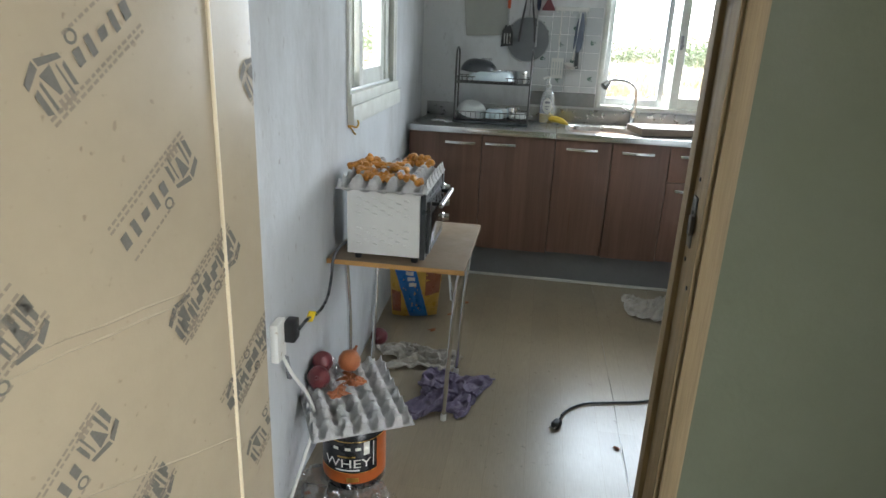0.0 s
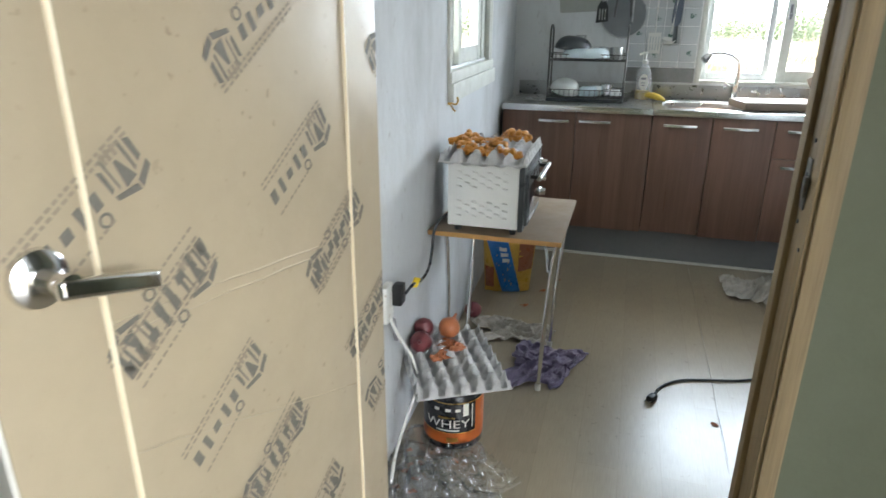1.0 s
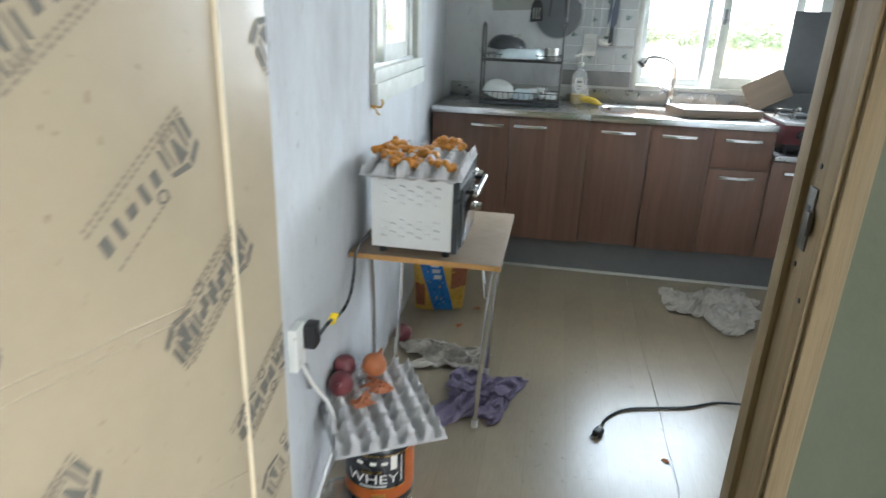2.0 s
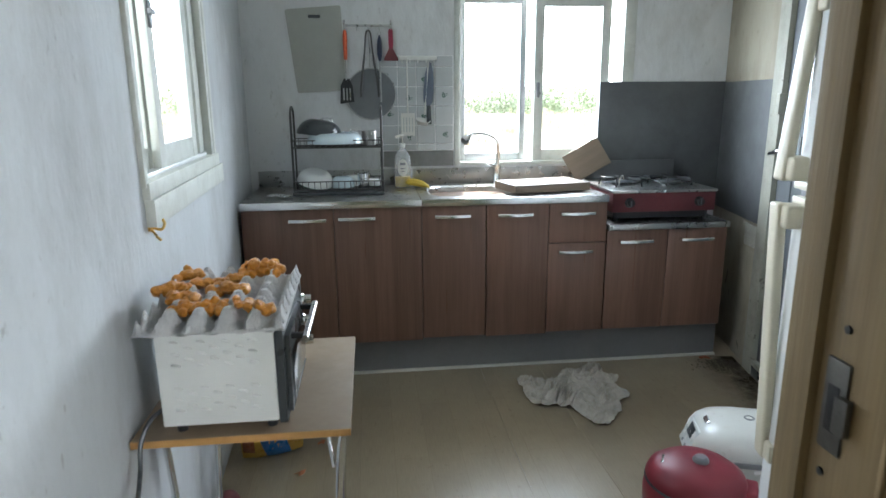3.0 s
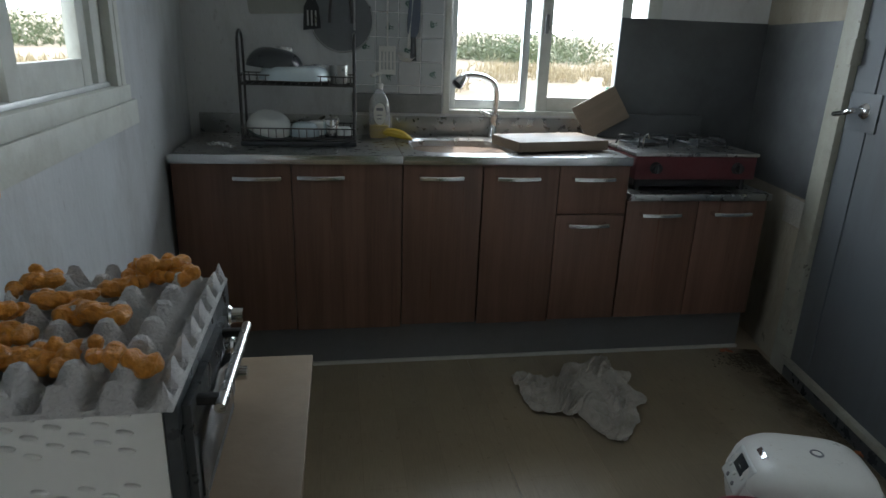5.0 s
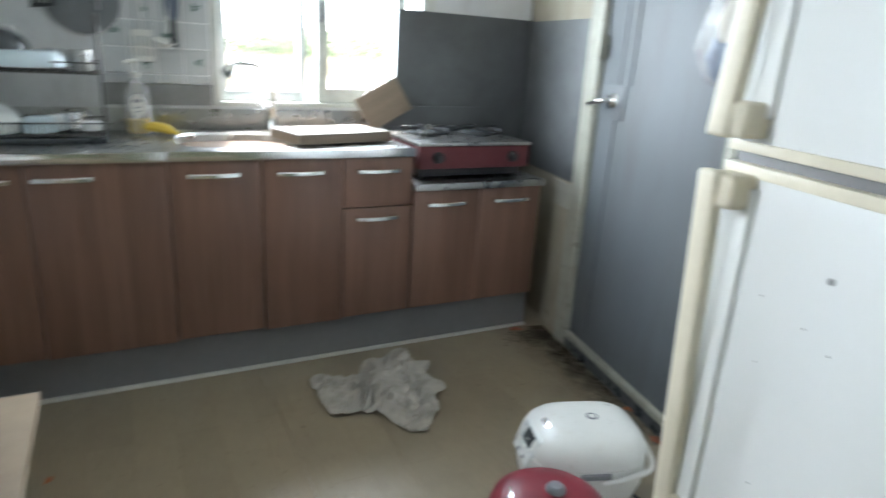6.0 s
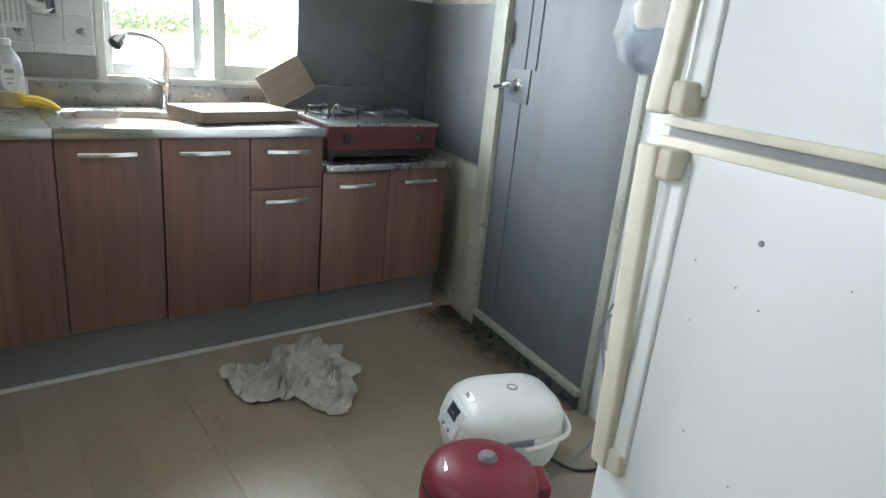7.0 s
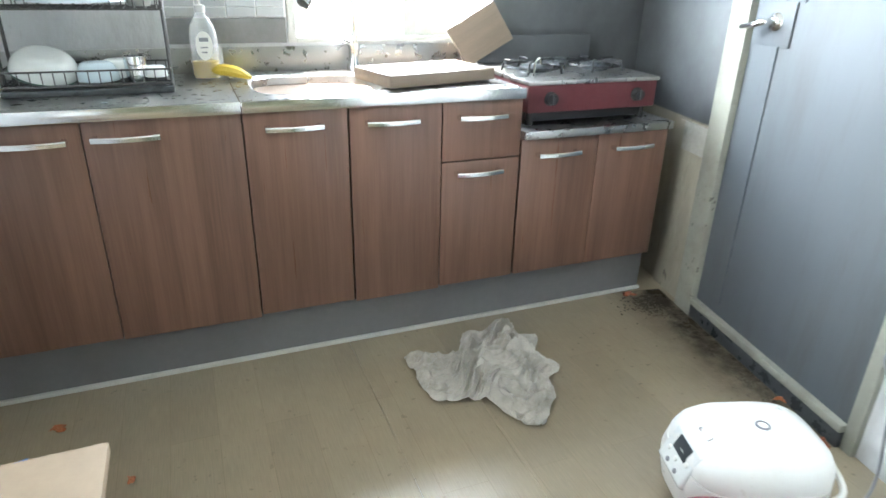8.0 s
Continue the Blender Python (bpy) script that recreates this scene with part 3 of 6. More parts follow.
hd = part("handle", lathe([(0, 0.012), (0.020, 0.012), (0.031, 0.006), (0.033, 0.0), (0.033, -0.002)], 28, pose(0.698, 0, 1.038, -90, 0, 0)), M["chrome"], leaf, "worn chrome lever handle")
part("neck", lathe([(0.013, 0), (0.012, 0.03), (0.013, 0.045), (0, 0.046)], 18, pose(0.698, 0.008, 1.038, -90, 0, 0)), M["chrome"], hd)
bm = box(0.594, 0.712, 0.040, 0.056, 1.026, 1.048, 0.006, 3)
for v in bm.verts:
    v.co.z -= 0.28 * max(0, 0.698 - v.co.x)
part("lever", bm, M["chrome"], hd)


# ---- steel back door ----
def steel_door():
    d = thing("door_2", "closed blue-grey steel door with a lever handle", "door", (RX, 2.5, 0))
    tagged(d, kind="structure")
    part("frame_side", box(RX - 0.035, RX + 0.02, 2.885, 2.985, 0, 2.06, 0.004), M["sootframe"], d)
    part("frame_side", box(RX - 0.02, RX + 0.02, 2.085, 2.125, 0, 2.06, 0.004), M["sootframe"], d)
    part("frame_head", box(RX - 0.035, RX + 0.02, 2.125, 2.885, 2.0, 2.06, 0.004), M["sootframe"], d)
    s = part("slab", box(RX - 0.012, RX + 0.03, 2.126, 2.882, 0.055, 1.998, 0.003), M["steeldoor"], d)
    part("panel_rib", box(RX - 0.017, RX - 0.011, 2.67, 2.682, 1.15, 1.95, 0.002), M["steeldoor"], s)
    part("panel_rib", box(RX - 0.017, RX - 0.011, 2.745, 2.753, 0.12, 1.98, 0.002), M["steeldoor"], s)
    part("lock_plate", box(RX - 0.018, RX - 0.011, 2.70, 2.872, 1.02, 1.15, 0.002), M["steeldoor"], s)
    h = part("handle", lathe([(0, 0.014), (0.018, 0.014), (0.028, 0.006), (0.030, 0)], 20, pose(RX - 0.017, 2.775, 1.09, 0, -90, 0)), M["chrome"], d, "worn metal lever handle")
    part("lever", tube(curve_pts([(RX - 0.03, 2.775, 1.09), (RX - 0.06, 2.78, 1.089), (RX - 0.066, 2.815, 1.079), (RX - 0.064, 2.870, 1.069)]), [0.011] * 17 + [0.010] * 7 + [0.009], 10), M["chrome"], h)
    part("latch_box", box(RX - 0.05, RX - 0.010, 2.865, 2.898, 1.24, 1.33, 0.005), M["sootframe"], d)
    part("threshold", box(RX - 0.036, RX + 0.02, 2.126, 2.884, 0.052, 0.078, 0.004), M["sootframe"], d, "scuffed white metal threshold")
    part("threshold_base", box(RX - 0.032, RX + 0.02, 2.126, 2.884, 0.0, 0.050, 0.003), M["dark2"], d, "black grimy base below the threshold")
    return d


turned(steel_door(), EAST)

# sooty steel sheets behind the stove
ps = thing("splash_panel", "grey sooty steel sheet behind the gas stove", "splash panel", (2.13, BY - 0.01, 0.75))
part("sheet", box(1.828, 2.548, BY - 0.022, BY - 0.016, 0.735, 1.40, 0.001), M["panel"], ps)
ps = thing("splash_panel", "grey sooty steel sheet beside the gas stove", "splash panel", (RX, 3.3, 0.75))
part("sheet", box(RX - 0.008, RX - 0.003, 2.995, 3.63, 0.715, 1.395, 0.001), M["panel"], ps)
turned(ps, EAST)
turned(solid("wall_board", box(RX - 0.016, RX - 0.0025, 2.992, 3.16, 0.595, 0.704, 0.003), M["plaster"], "pale plaster patch beside the gas cabinet", "wall board", "structure"), EAST)
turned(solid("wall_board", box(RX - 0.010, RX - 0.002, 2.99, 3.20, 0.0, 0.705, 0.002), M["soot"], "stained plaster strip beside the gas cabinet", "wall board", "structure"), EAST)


# ---- kitchen units ----
CT = 0.868


def bar_handle(parent, x1, z, y=3.0, length=0.166):
    """A bowed chrome bar on two feet; x1 is its end."""
    pts = [(x1 - length + length * i / 12, y - 0.012 - 0.010 * math.sin(math.pi * i / 12), z) for i in range(13)]
    bm = bmesh.new()
    lo, hi = [], []
    for (x, yy, zz) in pts:
        lo.append([bm.verts.new((x, yy, zz - 0.008)), bm.verts.new((x, yy - 0.004, zz - 0.005)), bm.verts.new((x, yy - 0.004, zz + 0.005)), bm.verts.new((x, yy, zz + 0.008)), bm.verts.new((x, yy + 0.004, zz))])
    for a, c in zip(lo, lo[1:]):
        for k in range(5):
            bm.faces.new((a[k], a[(k + 1) % 5], c[(k + 1) % 5], c[k]))
    bm.faces.new(lo[0]), bm.faces.new(lo[-1][::-1])
    h = part("handle", bm, M["chrome"], parent, "tarnished chrome bar handle")
    for x in (x1 - length + 0.008, x1 - 0.008):
        part("handle_foot", box(x - 0.007, x + 0.007, y - 0.012, y + 0.022, z - 0.007, z + 0.007, 0.002), M["chrome"], h)
    return h


def unit(x0, x1, ztop, doors, label, y0=3.02, zb=0.19):
    """A base unit: carcass, kick board and fronts (x0, x1, z0, z1, handle's right end, handle's height)."""
    u = thing("base_cabinet", label, "cabinet", ((x0 + x1) / 2, 3.2, 0))
    part("carcass", box(x0, x1, y0 + 0.018, BY - 0.025, zb, ztop, 0.002), M["cabin"], u)
    for a, c, z0, z1, hx, hz in doors:
        bm = box(a + 0.0009, c - 0.0009, y0, y0 + 0.018, z0, z1, 0.0015)
        d = part("drawer" if z1 - z0 < 0.3 else "door", bm, M["cab"], u)
        bar_handle(d, hx, hz)
    return u


unit(0.004, 0.812, 0.838, [(0.004, 0.412, 0.190, 0.835, 0.380, 0.788), (0.413, 0.812, 0.186, 0.835, 0.600, 0.791)], "dark brown wood-grain base cabinet with two doors")
unit(0.814, 1.70, 0.838, [(0.814, 1.113, 0.195, 0.835, 1.037, 0.790), (1.118, 1.415, 0.188, 0.835, 1.331, 0.788), (1.417, 1.70, 0.644, 0.835, 1.631, 0.787), (1.417, 1.70, 0.195, 0.640, 1.626, 0.603)],
     "dark brown sink cabinet with doors, a drawer and chrome handles")
kb = thing("kick_board", "long grey kick board under the cabinets with a white floor strip", "kick board", (1.17, 3.08, 0))
part("board", box(0.0, 2.345, 3.084, 3.10, 0.012, 0.19, 0.001), M["kick"], kb)
part("floor_strip", box(0.0, 2.348, 3.071, 3.084, 0.0, 0.014, 0.003), M["strip"], kb, "white plastic floor strip")
g = unit(1.704, 2.318, 0.70, [(1.706, 2.012, 0.195, 0.695, 1.927, 0.643), (2.014, 2.318, 0.195, 0.695, 2.235, 0.645)], "low dark brown cabinet under the gas stove")
part("top", box(1.706, 2.318, 2.995, BY - 0.025, 0.70, 0.728, 0.004), M["steel"], g, "grimy steel shelf top")


def worktop(x0, x1, basin=None):
    w = thing("worktop", "worn stainless steel worktop with a rolled front edge" if not basin else "stainless steel sink top with a rounded basin", "worktop", ((x0 + x1) / 2, 3.2, 0.84))
    yb = BY - 0.004
    if not basin:
        part("plate", box(x0, x1, 3.004, yb, CT - 0.012, CT, 0.002), M["steel"], w)
    else:
        bx0, bx1, by0, by1 = basin
        # a plate with a rounded opening, then the bowl below it
        n, bm = 40, bmesh.new()
        inner, outer = [], []
        cx, cy, hx, hy = (bx0 + bx1) / 2, (by0 + by1) / 2, (bx1 - bx0) / 2, (by1 - by0) / 2
        for k in range(n):
            a = 2 * math.pi * k / n
            c, s = math.cos(a), math.sin(a)
            inner.append((cx + hx * math.copysign(abs(c) ** 0.5, c), cy + hy * math.copysign(abs(s) ** 0.5, s)))
            t = min((x1 - cx) / max(c, 1e-6) if c > 0 else (x0 - cx) / min(c, -1e-6), (yb - cy) / max(s, 1e-6) if s > 0 else (3.004 - cy) / min(s, -1e-6))
            outer.append((cx + t * c, cy + t * s))
        for p in ((x0, 3.004), (x1, 3.004), (x1, yb), (x0, yb)):
            k = min(range(n), key=lambda i: (outer[i][0] - p[0]) ** 2 + (outer[i][1] - p[1]) ** 2)
            outer[k] = p
        rings = [[bm.verts.new((x, y, CT)) for x, y in outer], [bm.verts.new((cx + (x - cx) * 1.04, cy + (y - cy) * 1.05, CT + 0.003)) for x, y in inner], [bm.verts.new((x, y, CT - 0.006)) for x, y in inner],
                 [bm.verts.new((cx + (x - cx) * 0.95, cy + (y - cy) * 0.95, CT - 0.14)) for x, y in inner], [bm.verts.new((cx + (x - cx) * 0.8, cy + (y - cy) * 0.8, CT - 0.155)) for x, y in inner]]
        for a, c in zip(rings, rings[1:]):
            for k in range(n):
                bm.faces.new((a[k], a[(k + 1) % n], c[(k + 1) % n], c[k]))
        bm.faces.new(rings[-1])
        part("plate", bm, M["steel"], w)
        part("drain", lathe([(0, 0.002), (0.025, 0.002), (0.035, 0.005), (0.038, 0)], 20, pose(cx, cy, CT - 0.154)), M["chrome"], w)
    bm = bmesh.new()
    add_box(bm, x0, x1, 3.0, 3.010, CT - 0.030, CT + 0.003, 0.003)
    part("front_edge", bm, M["chrome"], w, "shiny rolled steel edge")
    part("upstand", box(x0, x1, yb - 0.006, yb, CT, CT + 0.085, 0.002), M["steel"], w)
    return w


worktop(0.002, 0.812)
worktop(0.814, 1.70, (0.872, 1.275, 3.085, 3.455))


# ---- large things ----
def fridge():
    x0, x1, y0, y1, zg = 1.552, 2.15, 0.83, 1.515, 1.113
    f = thing("refrigerator", "old white two-door refrigerator with yellowed cream handles", "refrigerator", (1.88, 1.17, 0))
    part("body", box(x0 + 0.065, x1, y0 + 0.004, y1 - 0.004, 0.03, 1.70, 0.012), M["fridge"], f)
    part("base", box(x0 + 0.09, x1 - 0.02, y0 + 0.02, y1 - 0.02, 0.0, 0.04, 0.004), M["dark2"], f)
    lo = part("lower_door", box(x0, x0 + 0.058, y0, y1, 0.06, zg - 0.012, 0.016, 3), M["fridge"], f)
    up = part("freezer_door", box(x0, x0 + 0.058, y0, y1, zg + 0.012, 1.70, 0.016, 3), M["fridge"], f)
    part("trim", box(x0 - 0.004, x0 + 0.05, y0 + 0.002, y1 - 0.002, zg - 0.026, zg - 0.008, 0.004), M["cream"], lo, "cream plastic door trim")
    part("trim", box(x0 - 0.004, x0 + 0.05, y0 + 0.002, y1 - 0.002, zg + 0.008, zg + 0.024, 0.004), M["cream"], up, "cream plastic door trim")
    part("gasket", box(x0 + 0.012, x0 + 0.07, y0 + 0.006, y1 - 0.006, zg - 0.009, zg + 0.009, 0.001), M["greyp"], f)

    def handle(parent, zbot, ztop, foot):
        # a long grip along the far edge, standing off the door, thicker at its foot
        ys = y1 - 0.016
        bm = box(x0 - 0.052, x0 - 0.030, ys - 0.03, ys + 0.012, zbot, ztop, 0.008, 3)
        for v in bm.verts:
            k = (v.co.z - zbot) / (ztop - zbot)
            v.co.x += 0.030 * (abs(k - foot) ** 2.2)
        h = part("handle", bm, M["cream"], parent, "long cream plastic handle")
        zz = zbot + 0.002 if foot < 0.5 else ztop - 0.052
        part("handle_mount", box(x0 - 0.044, x0 + 0.006, ys - 0.055, ys + 0.008, zz, zz + 0.05, 0.010, 3), M["cream"], h)
        part("handle_plate", box(x0 - 0.010, x0 + 0.004, ys - 0.062, ys - 0.018, zbot + 0.03, ztop - 0.02, 0.006, 3), M["fridge"], h)
        zz = ztop - 0.05 if foot < 0.5 else zbot + 0.004
        part("handle_mount", box(x0 - 0.02, x0 + 0.006, ys - 0.06, ys + 0.006, zz, zz + 0.045, 0.006, 3), M["cream"], h)

    handle(up, zg + 0.028, 1.53, 0.0)
    handle(lo, 0.485, zg - 0.02, 1.0)
    part("screw_cap", lathe([(0, 0.003), (0.004, 0.002), (0.005, 0)], 10, pose(x0, 1.292, 0.988, 0, -90, 0)), M["greyp"], lo)
    for k in range(18):
        y, z = random.uniform(y0 + 0.05, y1 - 0.12), random.uniform(0.15, 1.0)
        r = random.uniform(0.0008, 0.0019)
        part("scuff", lathe([(0, 0.0006), (r, 0.0005), (r, 0)], 6, pose(x0 - 0.0002, y, z, 0, -90, 0)), M["greyp"], lo)
    return f


turned(fridge(), FRIDGE)


def crumple(name, w, d, h, at, rz, material, label, category, seed, n=70, fold=5.0, thick=0.004):
    """A dropped cloth: a sheet pushed together, folded and pressed to the floor."""
    rng = np.random.RandomState(seed)
    ph = rng.uniform(0, 6.28, 24)
    am = rng.uniform(0.5, 1.0, 24)
    bm = bmesh.new()
    grid = []
    for i in range(n + 1):
        row = []
        for j in range(n + 1):
            u, v = i / n * 2 - 1, j / n * 2 - 1
            r = math.hypot(u, v)
            e = 1 + 0.16 * math.sin(3 * math.atan2(v, u) + ph[0]) + 0.11 * math.sin(5 * math.atan2(v, u) + ph[1])
            wx = u + 0.16 * math.sin(3.1 * v + ph[2]) + 0.07 * math.sin(fold * 1.7 * u + ph[3])
            wy = v + 0.16 * math.sin(2.7 * u + ph[4]) + 0.07 * math.sin(fold * 1.9 * v + ph[5])
            q = Vector((u * 1.3 + seed, v * 1.3, seed * 0.37))
            rid = 1 - math.sqrt(noise.noise(q * 1.9) ** 2 + 0.004) * 2.6
            rid2 = 1 - math.sqrt(noise.noise(q * 4.2 + Vector((5, 1, 2))) ** 2 + 0.008) * 2.3
            rid3 = 1 - math.sqrt(noise.noise(q * 9 + Vector((2, 8, 3))) ** 2 + 0.012) * 2.0
            z = max(0, rid) ** 1.6 * 0.62 + max(0, rid2) ** 1.5 * 0.30 + max(0, rid3) * 0.12
            z *= (1 - 0.72 * min(1, r / 1.25) ** 2.5)
            wx += 0.10 * noise.noise(q * 3.0 + Vector((9, 0, 0)))
            wy += 0.10 * noise.noise(q * 3.0 + Vector((0, 9, 0)))
            row.append(bm.verts.new((wx * w / 2 * e, wy * d / 2 * e, 0.003 + h * z)))
        grid.append(row)
    for i in range(n):
        for j in range(n):
            bm.faces.new((grid[i][j], grid[i + 1][j], grid[i + 1][j + 1], grid[i][j + 1]))
    ob = solid(name, bm, material, label, category)
    ob.matrix_basis = pose(*at, 0, 0, rz)
    s = ob.modifiers.new("thick", "SOLIDIFY")
    s.thickness, s.offset = thick, -1
    return ob


def dropped_cloth(name, reach, lobes, h, at, material, label, category, seed, n=90, m=220):
    """A thin cloth let fall in a heap: lobes (direction, length, width in degrees) round a knot, with sharp folds that run along the lobes and lean over."""
    bm, rings = bmesh.new(), []
    off = Vector((seed * 1.7, seed * 0.6, 0))
    for i in range(n + 1):
        r = i / n
        ring = []
        for k in range(m):
            a = 2 * math.pi * k / m
            deg = math.degrees(a)
            R0 = reach + 0.012 * noise.noise(Vector((math.cos(a) * 3, math.sin(a) * 3, seed)))
            for to, gain, wide in lobes:
                R0 += gain * math.exp(-(((deg - to + 180) % 360 - 180) / wide) ** 2)
            x, y = r * R0 * math.cos(a), r * R0 * math.sin(a)
            p = Vector((x, y, 0)) + off
            w = p + Vector((noise.noise(p * 6), noise.noise(p * 6 + Vector((4, 2, 1))), 0)) * 0.10
            c, sn = math.cos(0.6), math.sin(0.6)
            w = Vector((w.x * c + w.y * sn, (w.y * c - w.x * sn) * 2.1, 0))
            z = 0.0
            for scale, share, sharp in ((7, 0.62, 2.6), (13, 0.40, 2.6), (27, 0.20, 2.4)):
                z += share * max(0.0, 1 - sharp * abs(noise.noise(w * scale + Vector((0, 0, scale))))) ** 1.5
            z = z * (1 - 0.70 * r ** 4) + 0.25 * max(0, 1 - 2.2 * r)
            lean = 0.016 * z * (1 if noise.noise(p * 5) > 0 else -1) * r
            ring.append(bm.verts.new((x - lean * math.sin(a), y + lean * math.cos(a), 0.004 + h * z + 0.0015 * noise.noise(p * 70))))
        rings.append(ring)
    for p, q in zip(rings[1:], rings[2:]):
        for k in range(m):
            bm.faces.new((p[k], p[(k + 1) % m], q[(k + 1) % m], q[k]))
    bm.faces.new(rings[1])
    for v in rings[0]:
        bm.verts.remove(v)
    ob = solid(name, bm, material, label, category)
    ob.matrix_basis = pose(*at)
    t = ob.modifiers.new("thick", "SOLIDIFY")
    t.thickness, t.offset = 0.002, -1
    return ob


dropped_cloth("cleaning_rag", 0.165, ((84, 0.07, 10), (54, 0.165, 14), (27, 0.11, 13), (-18, 0.075, 20), (-60, 0.08, 16), (-86, 0.14, 16), (147, 0.11, 15), (176, 0.075, 18), (206, 0.075, 15), (116, -0.03, 12)), 0.066, (1.485, 2.745, 0), M["cloth"],
              "crumpled dirty white cleaning rag on the floor", "rag", 4)
crumple("cleaning_rag", 0.30, 0.20, 0.055, (0.29, 1.96, 0.0), 10, M["cloth"], "crumpled off-white rag under the folding table", "rag", 11)
crumple("towel", 0.24, 0.34, 0.05, (0.455, 1.700, 0.0), -18, M["purple"], "crumpled faded purple towel on the floor", "towel", 7, fold=8)


def table():
    x0, x1, y0, y1, zt = 0.066, 0.522, 1.426, 1.972, 0.624
    t = thing("folding_table", "small folding table with a worn wood top and thin steel legs", "table", ((x0 + x1) / 2, (y0 + y1) / 2, 0))
    top = part("tabletop", box(x0, x1, y0, y1, zt - 0.018, zt, 0.002), M["ply"], t)
    part("edge_band", box(x0, x1, y0 - 0.0015, y0 + 0.004, zt - 0.017, zt - 0.001, 0.001), M["plyedge"], top, "orange wood edge")
    r = 0.008
    for y, s in ((y0 + 0.05, 1), (y1 - 0.05, -1)):
        for x in (x0 + 0.05, x1 - 0.045):
            lg = part("leg", tube(curve_pts([(x + (0.03 if x > 0.3 else -0.0), y + s * 0.0, zt - 0.02), (x + (0.015 if x > 0.3 else 0), y + s * 0.02, zt - 0.10), (x, y + s * 0.04, 0.3), (x - 0.012, y + s * 0.05, 0.008)], 6), r, 10), M["chrome"], t, "thin chromed steel leg")
            part("foot_cap", lathe([(0, 0), (0.011, 0), (0.011, 0.022), (0.009, 0.026), (0, 0.026)], 12, pose(x - 0.012, y + s * 0.05, 0)), M["whitep"], lg)
        part("brace", tube(curve_pts([(x1 - 0.13, y + 0.1 * s, zt - 0.022), (x1 - 0.07, y + 0.07 * s, zt - 0.04), (x1 - 0.045, y + 0.03 * s, zt - 0.14)], 5), 0.005, 8), M["chrome"], t)


table()


def oven():
    x0, x1, y0, y1, z0, z1 = 0.132, 0.372, 1.438, 1.806, 0.646, 0.864
    o = thing("toaster_oven", "white toaster oven with a dark glass door", "oven", ((x0 + x1) / 2, 1.62, 0.624))
    body = part("body", box(x0, x1, y0, y1, z0, z1, 0.006), M["ovenw"], o)
    part("front_frame", box(x1, x1 + 0.018, y0 - 0.002, y1 + 0.002, z0 - 0.004, z1 + 0.002, 0.004), M["dark2"], o, "charcoal front frame")
    d = part("door", box(x1 + 0.018, x1 + 0.030, y0 + 0.012, y1 - 0.09, z0 + 0.015, z1 - 0.03, 0.003), M["dark2"], o)
    part("glass", box(x1 + 0.0295, x1 + 0.033, y0 + 0.03, y1 - 0.105, z0 + 0.04, z1 - 0.07, 0.001), M["smoke"], d)
    h = part("handle", tube([(x1 + 0.062, y0 + 0.02, z1 - 0.042), (x1 + 0.062, y1 - 0.105, z1 - 0.042)], 0.0075, 12), M["steel"], d, "dull steel bar handle")
    for y in (y0 + 0.045, y1 - 0.13):
        part("handle_post", box(x1 + 0.028, x1 + 0.063, y - 0.007, y + 0.007, z1 - 0.048, z1 - 0.036, 0.003), M["dark"], h)
    for z in (z1 - 0.05, z1 - 0.105, z1 - 0.16):
        part("knob", lathe([(0.017, 0), (0.017, 0.008), (0.013, 0.012), (0.012, 0.03), (0, 0.031)], 18, pose(x1 + 0.018, y1 - 0.045, z, 0, 90, 0)), M["chrome"], o)
    for x in (x0 + 0.03, x1 - 0.02):
        for y in (y0 + 0.03, y1 - 0.03):
            part("foot", lathe([(0, 0), (0.011, 0), (0.013, 0.02), (0, 0.02)], 12, pose(x, y, 0.624, 0, 0, 0) @ Matrix.Diagonal((1, 1, 1.12, 1))), M["dark"], o)
    # pressed louvres on the near side, in two fields
    lv = bmesh.new()
    add_lathe(lv, [(0.0078, 0.0), (0.0070, 0.0030), (0.0045, 0.0052), (0, 0.0060)], 12, None, 1.35, 0.5)
    me = bpy.data.meshes.new("louvre")
    bmesh.ops.transform(lv, matrix=pose(0, 0, 0, 90, 0, 0), verts=lv.verts)
    lv.to_mesh(me)
    lv.free()
    me.materials.append(M["ovenw"])
    for zc in (z1 - 0.055, z0 + 0.062):
        for r in range(5):
            for c in range(7):
                if (r + c) % 2 == 0:
                    ob = part("louvre", me, None, body)
                    ob.matrix_basis = pose(x0 + 0.04 + 0.026 * c, y0 - 0.0002, zc + 0.0125 * (2 - r), 0, 12, 0)
    part("cable_boss", lathe([(0.008, 0), (0.007, 0.012), (0, 0.013)], 10, pose(x0 + 0.004, y0 + 0.03, z0 + 0.03, 0, -90, 0)), M["dark"], o)


oven()


